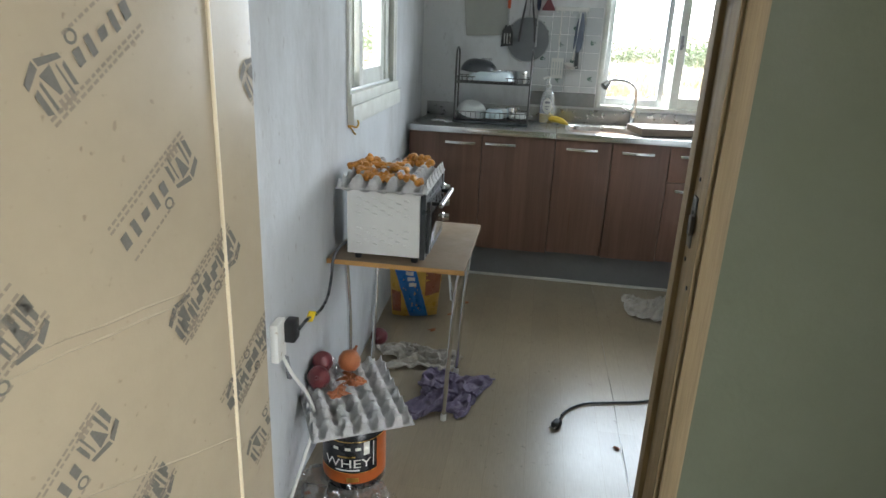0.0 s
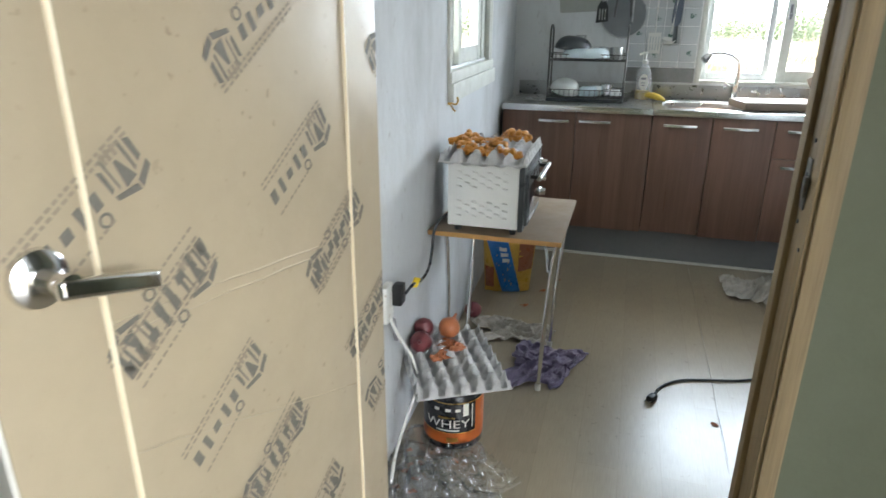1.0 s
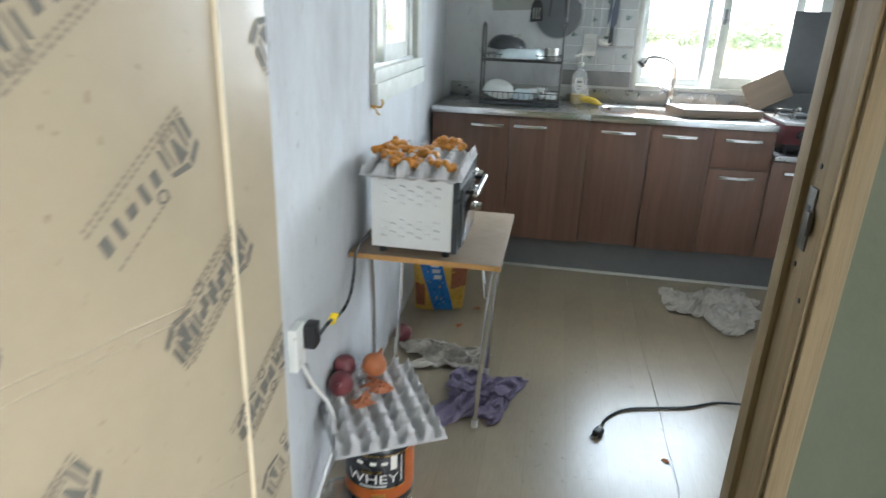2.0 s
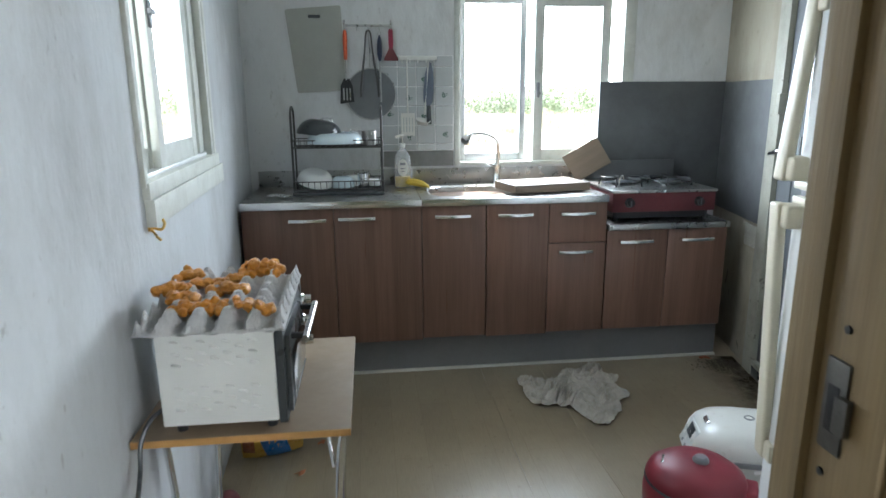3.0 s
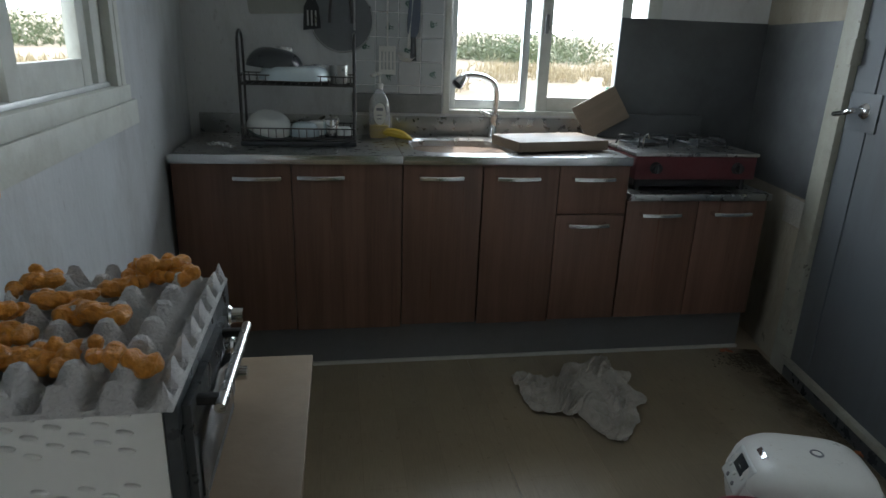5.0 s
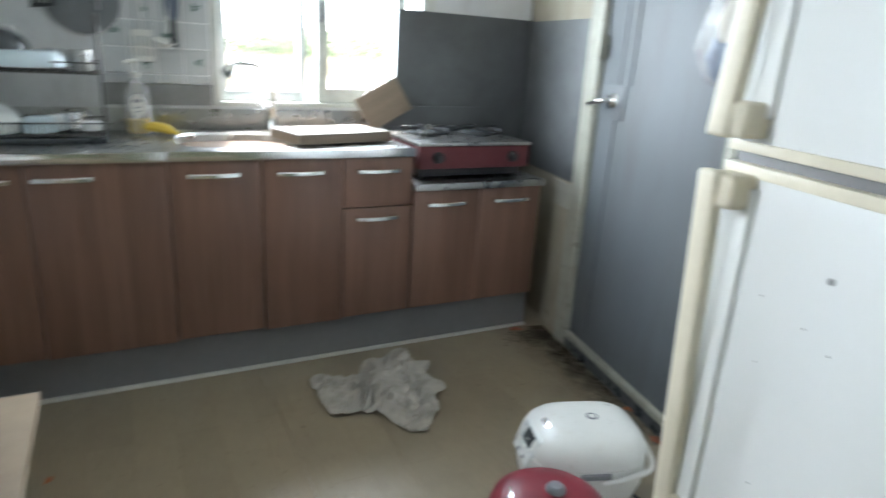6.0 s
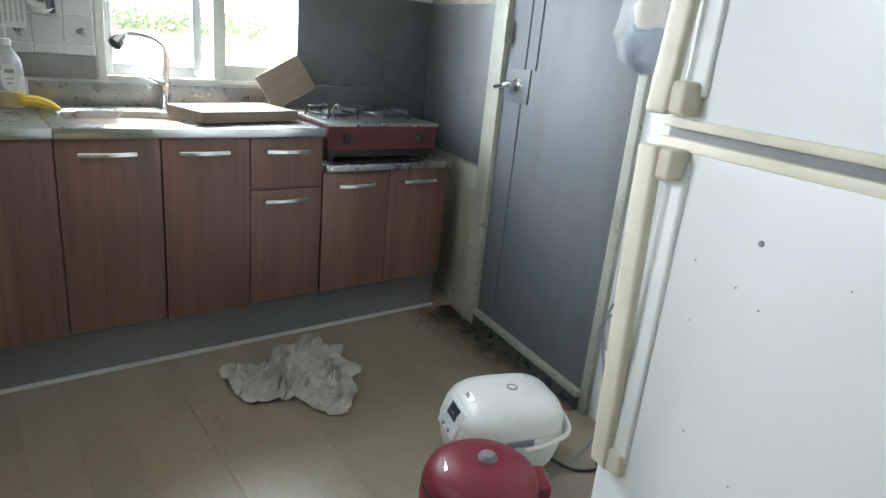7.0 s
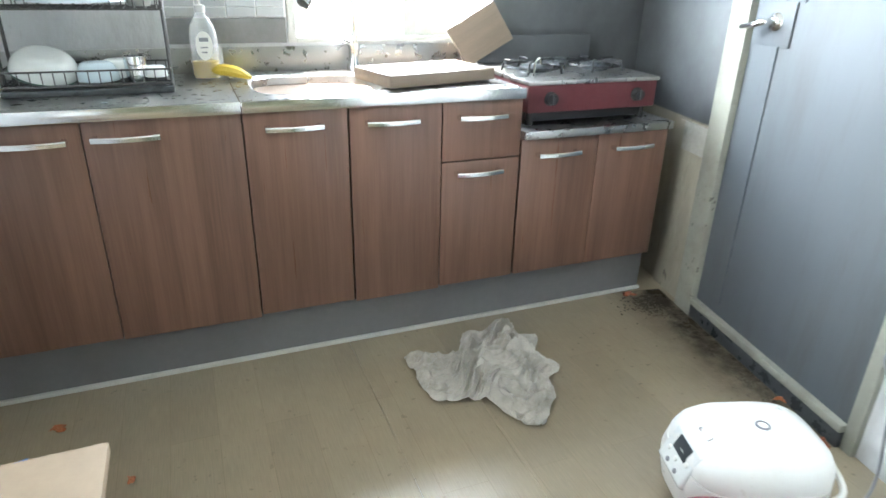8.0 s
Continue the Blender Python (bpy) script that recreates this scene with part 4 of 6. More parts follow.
def tray_bm(nx, ny, p, h, lip=0.006):
    """An egg tray: cones and cups in turn on a grid of pitch p, with a wavy rim."""
    s = 8
    bm, grid = bmesh.new(), []
    W, D = nx * p, ny * p
    for i in range(nx * s + 1):
        row = []
        for j in range(ny * s + 1):
            x, y = i / s, j / s
            d = math.hypot(x - round(x), y - round(y))
            cup = math.hypot(x - math.floor(x) - 0.5, y - math.floor(y) - 0.5)
            f = min(1, max(0, (0.44 - d) / 0.30))
            f = f * f * (3 - 2 * f) * 0.6 + f * 0.4
            z = 0.34 * h + 0.66 * h * f - 0.34 * h * max(0, 1 - (cup / 0.52) ** 2)
            e = min(x, y, nx - x, ny - y)
            if e < 0.12:
                z = 0.34 * h + (z - 0.34 * h) * e / 0.12 * 0.6
            row.append(bm.verts.new((x * p - W / 2, y * p - D / 2, z + 0.0008 * noise.noise(Vector((i * 0.7, j * 0.7, 1))))))
        grid.append(row)
    for i in range(nx * s):
        for j in range(ny * s):
            bm.faces.new((grid[i][j], grid[i + 1][j], grid[i + 1][j + 1], grid[i][j + 1]))
    # the rim drops a little all round
    es = [e for e in bm.edges if e.is_boundary]
    r = bmesh.ops.extrude_edge_only(bm, edges=es)
    for v in r["geom"]:
        if isinstance(v, bmesh.types.BMVert):
            v.co.x *= 1 + lip / (W / 2) * 0.6
            v.co.y *= 1 + lip / (D / 2) * 0.6
            v.co.z = max(0.05 * h, v.co.z - 0.10 * h)
    return bm


def egg_tray(at, rz, nx, ny, p, h, label):
    t = tagged(finish("egg_tray", tray_bm(nx, ny, p, h), M["pulp"]), label, "egg tray")
    t.matrix_basis = pose(*at, 0, 0, rz)
    s = t.modifiers.new("thick", "SOLIDIFY")
    s.thickness = 0.0022
    return t


egg_tray((0.258, 1.565, 0.866), 1, 5, 7, 0.0560, 0.046, "grey pulp egg tray holding ginger on the oven")


def ginger(at, rz, size, seed):
    """A knobbly root: a bent row of lumps run together."""
    rng = np.random.RandomState(seed)
    bm = bmesh.new()
    n = int(2 + size * 26)
    a, p = 0.0, Vector((-size / 2, 0, 0))
    for k in range(n):
        a += rng.uniform(-1.3, 1.3)
        r = rng.uniform(0.0115, 0.0165)
        bmesh.ops.create_icosphere(bm, subdivisions=3, radius=1, matrix=Matrix.Translation(p + Vector((0, 0, r * rng.uniform(0.8, 1.3)))) @ Matrix.Rotation(rng.uniform(0, 6), 4, "Z") @ Matrix.Diagonal((r * rng.uniform(1.15, 1.6), r * 0.9, r * 0.9, 1)))
        if rng.rand() < 0.75:
            q = p + Vector((rng.uniform(-0.01, 0.01), rng.choice((-1, 1)) * r * 1.2, r * rng.uniform(0.6, 2.0)))
            r2 = r * rng.uniform(0.55, 0.8)
            bmesh.ops.create_icosphere(bm, subdivisions=3, radius=r2, matrix=Matrix.Translation(q))
        p = p + Vector((math.cos(a * 0.6), math.sin(a * 0.6), 0)) * (size / n)
    for v in bm.verts:
        v.co += Vector((noise.noise(v.co * 130), noise.noise(v.co * 130 + Vector((3, 1, 0))), noise.noise(v.co * 130 + Vector((0, 5, 2))))) * 0.0042
    ob = tagged(finish("ginger_root", bm, M["ginger"]), "knobbly dried orange-brown ginger root on the egg tray", "ginger", "ginger on the tray")
    ob.matrix_basis = pose(*at, 0, 0, rz)
    rm = ob.modifiers.new("merge", "REMESH")
    rm.mode, rm.voxel_size, rm.use_smooth_shade = "VOXEL", 0.0021, True
    return ob


for k, (x, y, dz, rz, size) in enumerate(((0.300, 1.715, 0.006, 5, 0.085), (0.345, 1.722, 0.006, -12, 0.07), (0.322, 1.728, 0.020, 35, 0.08), (0.252, 1.700, 0, 75, 0.055), (0.155, 1.685, 0.004, 18, 0.085), (0.192, 1.640, 0.004, 160, 0.08), (0.250, 1.590, 0, 10, 0.075), (0.282, 1.580, 0.004, 30, 0.06),
                                          (0.128, 1.585, 0.010, 80, 0.075), (0.165, 1.520, 0.004, 165, 0.085), (0.205, 1.465, 0, 25, 0.075), (0.240, 1.455, 0, 5, 0.06), (0.285, 1.470, 0, 58, 0.080), (0.350, 1.455, 0, 122, 0.075))):
    ginger((x, y, 0.887 + dz), rz, size * 0.86, 40 + k)


def whey_tub():
    t = thing("protein_tub", "large black tub with an orange and white printed label", "tub", (0.232, 1.180, 0), local=True, rz=20)
    R = 0.098
    body = part("body", lathe([(0, 0), (R - 0.01, 0), (R, 0.008), (R, 0.185), (R - 0.006, 0.20), (R - 0.022, 0.212), (R - 0.022, 0.222)], 48), M["tub"], t)
    part("lid", lathe([(R - 0.020, 0.214), (R - 0.006, 0.215), (R - 0.006, 0.246), (R - 0.012, 0.252), (0, 0.252)], 48), M["tub"], t, "black screw lid")

    def band(z0, z1, a0, a1, r, material, name, parent):
        bm = bmesh.new()
        n = max(2, int((a1 - a0) / 5))
        lo, hi = [], []
        for k in range(n + 1):
            a = radians(a0 + (a1 - a0) * k / n)
            lo.append(bm.verts.new((r * math.cos(a), r * math.sin(a), z0)))
            hi.append(bm.verts.new((r * math.cos(a), r * math.sin(a), z1)))
        for k in range(n):
            bm.faces.new((lo[k], lo[k + 1], hi[k + 1], hi[k]))
        return part(name, bm, material, parent)

    lab = band(0.030, 0.068, 0, 360, R + 0.0006, M["orange"], "label_band", body)
    band(0.068, 0.178, -50, 8, R + 0.0006, M["orange"], "label_band", body)
    band(0.068, 0.070, 130, 310, R + 0.001, M["gold"], "label_line", body)
    band(0.176, 0.179, 130, 340, R + 0.001, M["gold"], "label_line", body)
    for a in (228, 250, 268):
        band(0.148, 0.158, a, a + 10, R + 0.001, M["labelw"], "label_bar", body)
    band(0.122, 0.128, 236, 268, R + 0.001, M["gold"], "label_bar", body)
    band(0.13, 0.175, 283, 294, R + 0.001, M["labelw"], "label_bar", body)
    band(0.076, 0.081, 232, 276, R + 0.001, M["labelw"], "label_bar", body)
    band(0.036, 0.052, 252, 274, R + 0.001, M["gold"], "label_bar", body)
    band(0.084, 0.17, 301, 303, R + 0.001, M["labelw"], "label_line", body)
    fc = bpy.data.curves.new("word", "FONT")
    fc.body, fc.size, fc.align_x, fc.resolution_u = "WHEY", 0.042, "CENTER", 3
    tmp = new("tmp_word", fc)
    me = bpy.data.meshes.new_from_object(tmp)
    bpy.data.objects.remove(tmp)
    bm = bmesh.new()
    bm.from_mesh(me)
    bmesh.ops.subdivide_edges(bm, edges=[e for e in bm.edges if e.calc_length() > 0.008], cuts=2)
    for v in bm.verts:
        a = radians(253) + v.co.x * 1.25 / R
        v.co = Vector(((R + 0.0012) * math.cos(a), (R + 0.0012) * math.sin(a), 0.088 + v.co.y))
    part("word", bm, M["labelw"], body, "white block letters")
    return t


whey_tub()
t2 = egg_tray((0.222, 1.180, 0.258), 30, 6, 7, 0.0485, 0.044, "grey pulp egg tray with onions lying on the tub")
t2.matrix_basis = t2.matrix_basis @ pose(0, 0, 0, 5, 0, 0)


def onion(at, r, material, label, seed, tilt=(0, 0, 0)):
    bm = lathe([(0, -0.92 * r), (0.4 * r, -0.88 * r), (0.82 * r, -0.55 * r), (r, 0), (0.88 * r, 0.5 * r), (0.5 * r, 0.86 * r), (0.2 * r, 1.0 * r), (0.1 * r, 1.25 * r), (0.12 * r, 1.45 * r), (0, 1.45 * r)], 24)
    for v in bm.verts:
        v.co *= 1 + 0.05 * noise.noise(v.co * 30 + Vector((seed, 0, 0)))
    ob = tagged(finish("onion", bm, material), label, "onion", "onions")
    ob.matrix_basis = pose(*at, *tilt)
    return ob


onion((0.118, 1.185, 0.322), 0.036, M["onion"], "dark red onion lying on the egg tray", 1, (60, 20, 0))
onion((0.100, 1.272, 0.330), 0.034, M["onion"], "small shrivelled red onion on the egg tray", 2, (100, 0, 40))
onion((0.185, 1.285, 0.335), 0.037, M["onion2"], "brown-orange onion lying on the egg tray", 3, (-40, 20, 0))
onion((0.085, 2.06, 0.036), 0.040, M["onion"], "dark red onion on the floor by the wall", 4, (80, 0, 0))
for k, (x, y) in enumerate(((0.205, 1.235), (0.195, 1.14), (0.225, 1.215))):
    crumple("onion_skin", 0.06, 0.05, 0.02, (x, y, 0.300), 40 * k, M["onion2"], "dry brown onion skin scrap", "onion skin", 60 + k, n=14, thick=0.0008)


def rice_cooker():
    c = thing("rice_cooker", "white rice cooker with a grey control panel and carry handle", "rice cooker", (1.826, 2.026, 0), 162, local=True)
    # local +x is the front; a rounded box from stacked super-ellipses

    def shell(rings, n=48, e=0.62):
        bm = bmesh.new()
        prev = None
        for hx, hy, z, ox in rings:
            ring = []
            for k in range(n):
                a = 2 * math.pi * k / n
                cs, sn = math.cos(a), math.sin(a)
                ring.append(bm.verts.new((ox + hx * math.copysign(abs(cs) ** e, cs), hy * math.copysign(abs(sn) ** e, sn), z)))
            if prev:
                for k in range(n):
                    bm.faces.new((prev[k], prev[(k + 1) % n], ring[(k + 1) % n], ring[k]))
            else:
                bm.faces.new(ring[::-1])
            prev = ring
        bm.faces.new(prev)
        return bm

    part("base", shell([(0.135, 0.110, 0, 0), (0.145, 0.118, 0.015, 0)]), M["greyp"], c)
    body = part("body", shell([(0.148, 0.122, 0.012, 0), (0.162, 0.134, 0.035, 0), (0.173, 0.143, 0.080, -0.002), (0.176, 0.146, 0.118, -0.003), (0.171, 0.145, 0.148, -0.007)], e=0.56), M["whitep"], c)
    lid = part("lid", shell([(0.170, 0.144, 0.150, -0.008), (0.168, 0.143, 0.168, -0.010), (0.160, 0.137, 0.192, -0.016), (0.143, 0.124, 0.211, -0.024), (0.112, 0.098, 0.226, -0.032), (0.07, 0.062, 0.234, -0.036), (0.01, 0.01, 0.237, -0.036)], e=0.56), M["whitep"], c, "scratched white lid with stains")
    SLOPE = pose(0.153, 0, 0.160, 0, -26, 0)
    pn = part("control_panel", box(-0.02, 0.006, -0.066, 0.066, -0.060, 0.042, 0.010, 3, SLOPE), M["cup"], body, "pale grey control panel")
    part("display", box(0.002, 0.0078, -0.034, 0.030, -0.010, 0.030, 0.002, 2, SLOPE), M["dark2"], pn, "dark display window")
    for y, z in ((-0.04, -0.020), (0.0, -0.022), (0.040, -0.006), (-0.02, -0.042), (0.022, -0.042)):
        part("button", lathe([(0, 0.003), (0.006, 0.002), (0.007, 0)], 12, SLOPE @ pose(0.006, y, z, 0, 90, 0)), M["whitep"] if z > -0.03 else M["greyp"], pn)
    part("latch_button", box(-0.022, 0.022, -0.026, 0.026, -0.004, 0.004, 0.004, 2, pose(0.116, 0, 0.206, 0, 42, 0)), M["chrome"], lid, "chrome lid button")
    part("steam_vent", lathe([(0.018, 0), (0.018, 0.004), (0.013, 0.006), (0.012, 0.002), (0, 0.002)], 18, pose(-0.03, 0.0, 0.2335)), M["greyp"], lid)
    part("sticker", box(-0.015, 0.015, -0.014, 0.014, -0.002, 0.0012, 0.0, 2, pose(-0.128, 0.055, 0.2115, -20, -22, 0)), M["yellow"], lid)
    for s in (-1, 1):
        part("side_grip", box(-0.045, 0.045, s * 0.146 - 0.006, s * 0.146 + 0.006, 0.128, 0.146, 0.005), M["greyp"], body)
    pts = [(-0.02, -0.152, 0.116), (-0.09, -0.154, 0.132), (-0.170, -0.128, 0.150), (-0.194, 0, 0.158), (-0.170, 0.128, 0.150), (-0.09, 0.154, 0.132), (-0.02, 0.152, 0.116)]
    part("carry_handle", tube(curve_pts(pts, 6), 0.0075, 10), M["whitep"], c)


rice_cooker()


def pressure_cooker():
    c = thing("pressure_cooker", "dark red electric pressure cooker with a grey steam knob", "rice cooker", (1.543, 1.79, 0), 150, local=True)
    body = part("body", lathe([(0, 0), (0.115, 0), (0.13, 0.012), (0.143, 0.06), (0.146, 0.13), (0.142, 0.165), (0.138, 0.17)], 48, None, 1.05, 1.0), M["red"], c)
    lid = part("lid", lathe([(0.139, 0.172), (0.141, 0.182), (0.132, 0.205), (0.105, 0.226), (0.06, 0.238), (0, 0.241)], 48, None, 1.05, 1.0), M["red"], c)
    part("seam", lathe([(0.1395, 0.166), (0.1435, 0.169), (0.1395, 0.175)], 48, None, 1.05, 1.0), M["dark2"], c)
    part("steam_knob", lathe([(0.024, 0), (0.024, 0.010), (0.020, 0.016), (0.016, 0.020), (0, 0.021)], 24, pose(-0.01, 0.0, 0.236)), M["greyp"], lid, "grey steam knob")
    part("name_badge", box(-0.014, 0.014, -0.024, 0.024, -0.002, 0.0025, 0.003, 2, pose(0.105, 0.01, 0.222, 0, 38, 0)), M["chrome"], lid, "silver oval badge")
    part("front_ridge", tube(curve_pts([(0.02, -0.10, 0.2235), (0.085, -0.045, 0.2265), (0.085, 0.045, 0.2265), (0.02, 0.10, 0.2235)], 6), 0.0026, 8), M["red"], lid)
    part("hinge_grip", box(-0.175, -0.13, -0.045, 0.045, 0.15, 0.188, 0.010, 3), M["red"], c)
    part("base_ring", lathe([(0.118, 0), (0.122, 0.0), (0.128, 0.010), (0.12, 0.014)], 40, None, 1.05, 1.0), M["dark"], c)


pressure_cooker()


def cable(name, pts, r, material, label, plug=None):
    c = thing(name, label, "cable", pts[0])
    part("lead", tube(curve_pts(pts, 8), r, 8), material, c)
    if plug:
        p, rz, pm = plug
        bm = box(-0.02, 0.02, -0.014, 0.014, 0.0, 0.024, 0.008, 3, pose(*p, 0, 0, rz))
        q = part("plug", bm, pm, c)
        for s in (-1, 1):
            part("pin", tube([pose(*p, 0, 0, rz) @ Vector((-0.018, s * 0.008, 0.012)), pose(*p, 0, 0, rz) @ Vector((-0.040, s * 0.008, 0.012))], 0.0024, 8), M["chrome"], q)
    return c


cable("power_cord", [(0.882, 1.588, 0.013), (0.91, 1.67, 0.006), (0.98, 1.74, 0.006), (1.09, 1.775, 0.006), (1.20, 1.805, 0.006), (1.31, 1.86, 0.006), (1.40, 1.85, 0.02)], 0.0045, M["dark2"], "grey power cord with a plug lying on the floor", ((0.875, 1.573, 0), 60, M["dark"]))


# ---- on and above the worktop ----
def dish_rack():
    x0, x1, y0, y1 = 0.220, 0.645, 3.215, 3.410
    r = thing("dish_rack", "two-tier dark wire dish rack with arched ends", "dish rack", (0.43, 3.31, CT))
    for x in (x0, x1):
        part("end_arch", tube(curve_pts([(x, y0 + 0.03, 0.885), (x, y0 + 0.03, 1.20), (x, y0 + 0.045, 1.265), (x, (y0 + y1) / 2, 1.285), (x, y1 - 0.045, 1.265), (x, y1 - 0.03, 1.20), (x, y1 - 0.03, 0.885)], 6), 0.005, 8), M["wire"], r)
        part("end_bar", tube([(x, y0 + 0.06, 0.885), (x, y0 + 0.06, 1.265)], 0.003, 6), M["wire"], r)
    for z, h, nm in ((0.895, 0.040, "lower_basket"), (1.095, 0.034, "upper_basket")):
        bm = bmesh.new()
        for zz in (z, z + h):
            add_tube(bm, [(x0, y0, zz), (x1, y0, zz), (x1, y1, zz), (x0, y1, zz)], 0.0028, 6, closed=True)
        bk = part(nm, bm, M["wire"], r)
        for k in range(15):
            x = x0 + (x1 - x0) * (k + 0.5) / 15
            part("wire", tube([(x, y0, z + h), (x, y0, z), (x, y1, z), (x, y1, z + h)], 0.0016, 5), M["wire"], bk)
        for k in range(5):
            y = y0 + (y1 - y0) * (k + 0.5) / 5
            part("wire", tube([(x0, y, z), (x1, y, z)], 0.0016, 5), M["wire"], bk)
    part("drip_tray", box(x0 - 0.005, x1 + 0.005, y0 - 0.005, y1 + 0.005, CT, CT + 0.018, 0.005), M["dark2"], r)


dish_rack()


def bowl(name, at, r, h, material, label, category, tilt=(0, 0, 0), foot=0.45, wall=0.004):
    arc = [(foot * r + (1 - foot) * r * math.sin(math.radians(15 * k)), h * (1 - math.cos(math.radians(15 * k)))) for k in range(7)]
    prof = [(0, 0)] + arc + [(x - wall, max(z, wall)) for x, z in arc[::-1]] + [(0, wall)]
    ob = tagged(finish(name, lathe(prof, 36), material), label, category)
    ob.matrix_basis = pose(*at, *tilt)
    return ob


bowl("serving_plate", (0.420, 3.312, 1.160), 0.135, 0.048, M["teal"], "pale blue serving dish upside down on the rack", "plate", (180, 0, 0), 0.7)
bowl("pan_lid", (0.355, 3.342, 1.222), 0.110, 0.080, M["dark2"], "dark domed pan lid lying on the rack", "pan lid", (176, 8, 0), 0.3)
bowl("glass_cup", (0.380, 3.367, 1.130), 0.033, 0.10, M["film_clear"], "clear glass cup on the dish rack", "glass", (0, 0, 0), 0.8)
bowl("glass_cup", (0.515, 3.357, 1.098), 0.030, 0.07, M["film_clear"], "small clear glass on the dish rack", "glass", (0, 0, 0), 0.8)
bowl("glass_cup", (0.480, 3.377, 1.098), 0.028, 0.065, M["film_clear"], "small clear glass on the dish rack", "glass", (0, 0, 0), 0.8)
bowl("steel_cup", (0.585, 3.332, 1.098), 0.036, 0.070, M["steel"], "stainless steel cup on the rack's upper tier", "cup", (0, 0, 0), 0.8)
bowl("mixing_bowl", (0.325, 3.297, 0.978), 0.088, 0.062, M["cup"], "white bowl with a green rim tilted in the rack", "bowl", (196, 12, 0))
ring = tube([(0.0865 * math.cos(2 * math.pi * k / 36), 0.0865 * math.sin(2 * math.pi * k / 36), 0.060) for k in range(36)], 0.0035, 6, True)
rg = finish("rim", ring, M["green"])
rg.parent = bpy.data.objects["mixing_bowl"]
bowl("rice_bowl", (0.450, 3.287, 0.950), 0.056, 0.050, M["teal"], "pale blue rice bowl upside down in the rack", "bowl", (180, 0, 0), 0.6)
bowl("rice_bowl", (0.500, 3.342, 0.950), 0.052, 0.048, M["cup"], "white rice bowl upside down in the rack", "bowl", (180, 0, 0), 0.6)
bowl("steel_cup", (0.552, 3.274, 0.898), 0.031, 0.068, M["chrome"], "shiny stainless steel cup in the rack", "cup", (0, 0, 0), 0.78)
bowl("small_dish", (0.602, 3.292, 0.935), 0.034, 0.03, M["cup"], "small white dish in the dish rack", "dish", (180, 0, 0), 0.6)
crumple("foil_scrap", 0.075, 0.05, 0.014, (0.135, 3.22, CT + 0.001), 10, M["chrome"], "crumpled shiny foil scrap on the worktop", "foil", 21, n=22, thick=0.0006)
crumple("foil_scrap", 0.05, 0.04, 0.010, (0.185, 3.17, CT + 0.001), 50, M["chrome"], "small crumpled foil scrap on the worktop", "foil", 22, n=22, thick=0.0006)


def detergent():
    b = thing("dish_soap", "clear pump bottle of yellow dish soap with a white label", "soap bottle", (0.752, 3.455, CT), local=True)
    sx, sy = 1.0, 0.62
    body = part("body", lathe([(0, 0.001), (0.040, 0.001), (0.043, 0.01), (0.043, 0.13), (0.038, 0.165), (0.018, 0.195), (0.014, 0.20), (0.014, 0.212)], 32, None, sx, sy), M["film_bag"], b)
    part("soap", lathe([(0, 0.003), (0.038, 0.003), (0.041, 0.012), (0.041, 0.055), (0, 0.055)], 32, None, sx, sy), M["yellow"], body, "yellow liquid soap")
    lab = bmesh.new()
    vs = [lab.verts.new((0.026 * math.cos(2 * math.pi * k / 24), -0.0275, 0.105 + 0.045 * math.sin(2 * math.pi * k / 24))) for k in range(24)]
    lab.faces.new(vs)
    lab = part("label_sticker", lab, M["labelw"], body)
    for k, z in enumerate((0.118, 0.098, 0.083)):
        part("label_bar", box(-0.014 + 0.002 * k, 0.014 - 0.003 * k, -0.0283, -0.0277, z, z + (0.012 if k == 0 else 0.004)), M["greyp"], lab)
    part("collar", lathe([(0.016, 0.205), (0.017, 0.225), (0.010, 0.228), (0, 0.228)], 20), M["whitep"], b)
    part("pump", tube([(0, 0, 0.225), (0, 0, 0.262)], 0.005, 8), M["whitep"], b)
    part("nozzle", tube(curve_pts([(0.008, 0, 0.264), (-0.01, -0.004, 0.266), (-0.034, -0.012, 0.258)], 5), 0.007, 8), M["whitep"], b)


detergent()
bm = tube(curve_pts([(0.768, 3.415, CT + 0.028), (0.80, 3.405, CT + 0.032), (0.842, 3.385, CT + 0.026), (0.882, 3.36, CT + 0.012)], 6), [0.006, 0.010, 0.014, 0.016, 0.0175, 0.018, 0.0185, 0.019, 0.019, 0.019, 0.019, 0.0185, 0.018, 0.017, 0.015, 0.013, 0.011, 0.008, 0.005], 8)
solid("banana", bm, M["yellow"], "ripe yellow banana lying beside the soap", "banana")


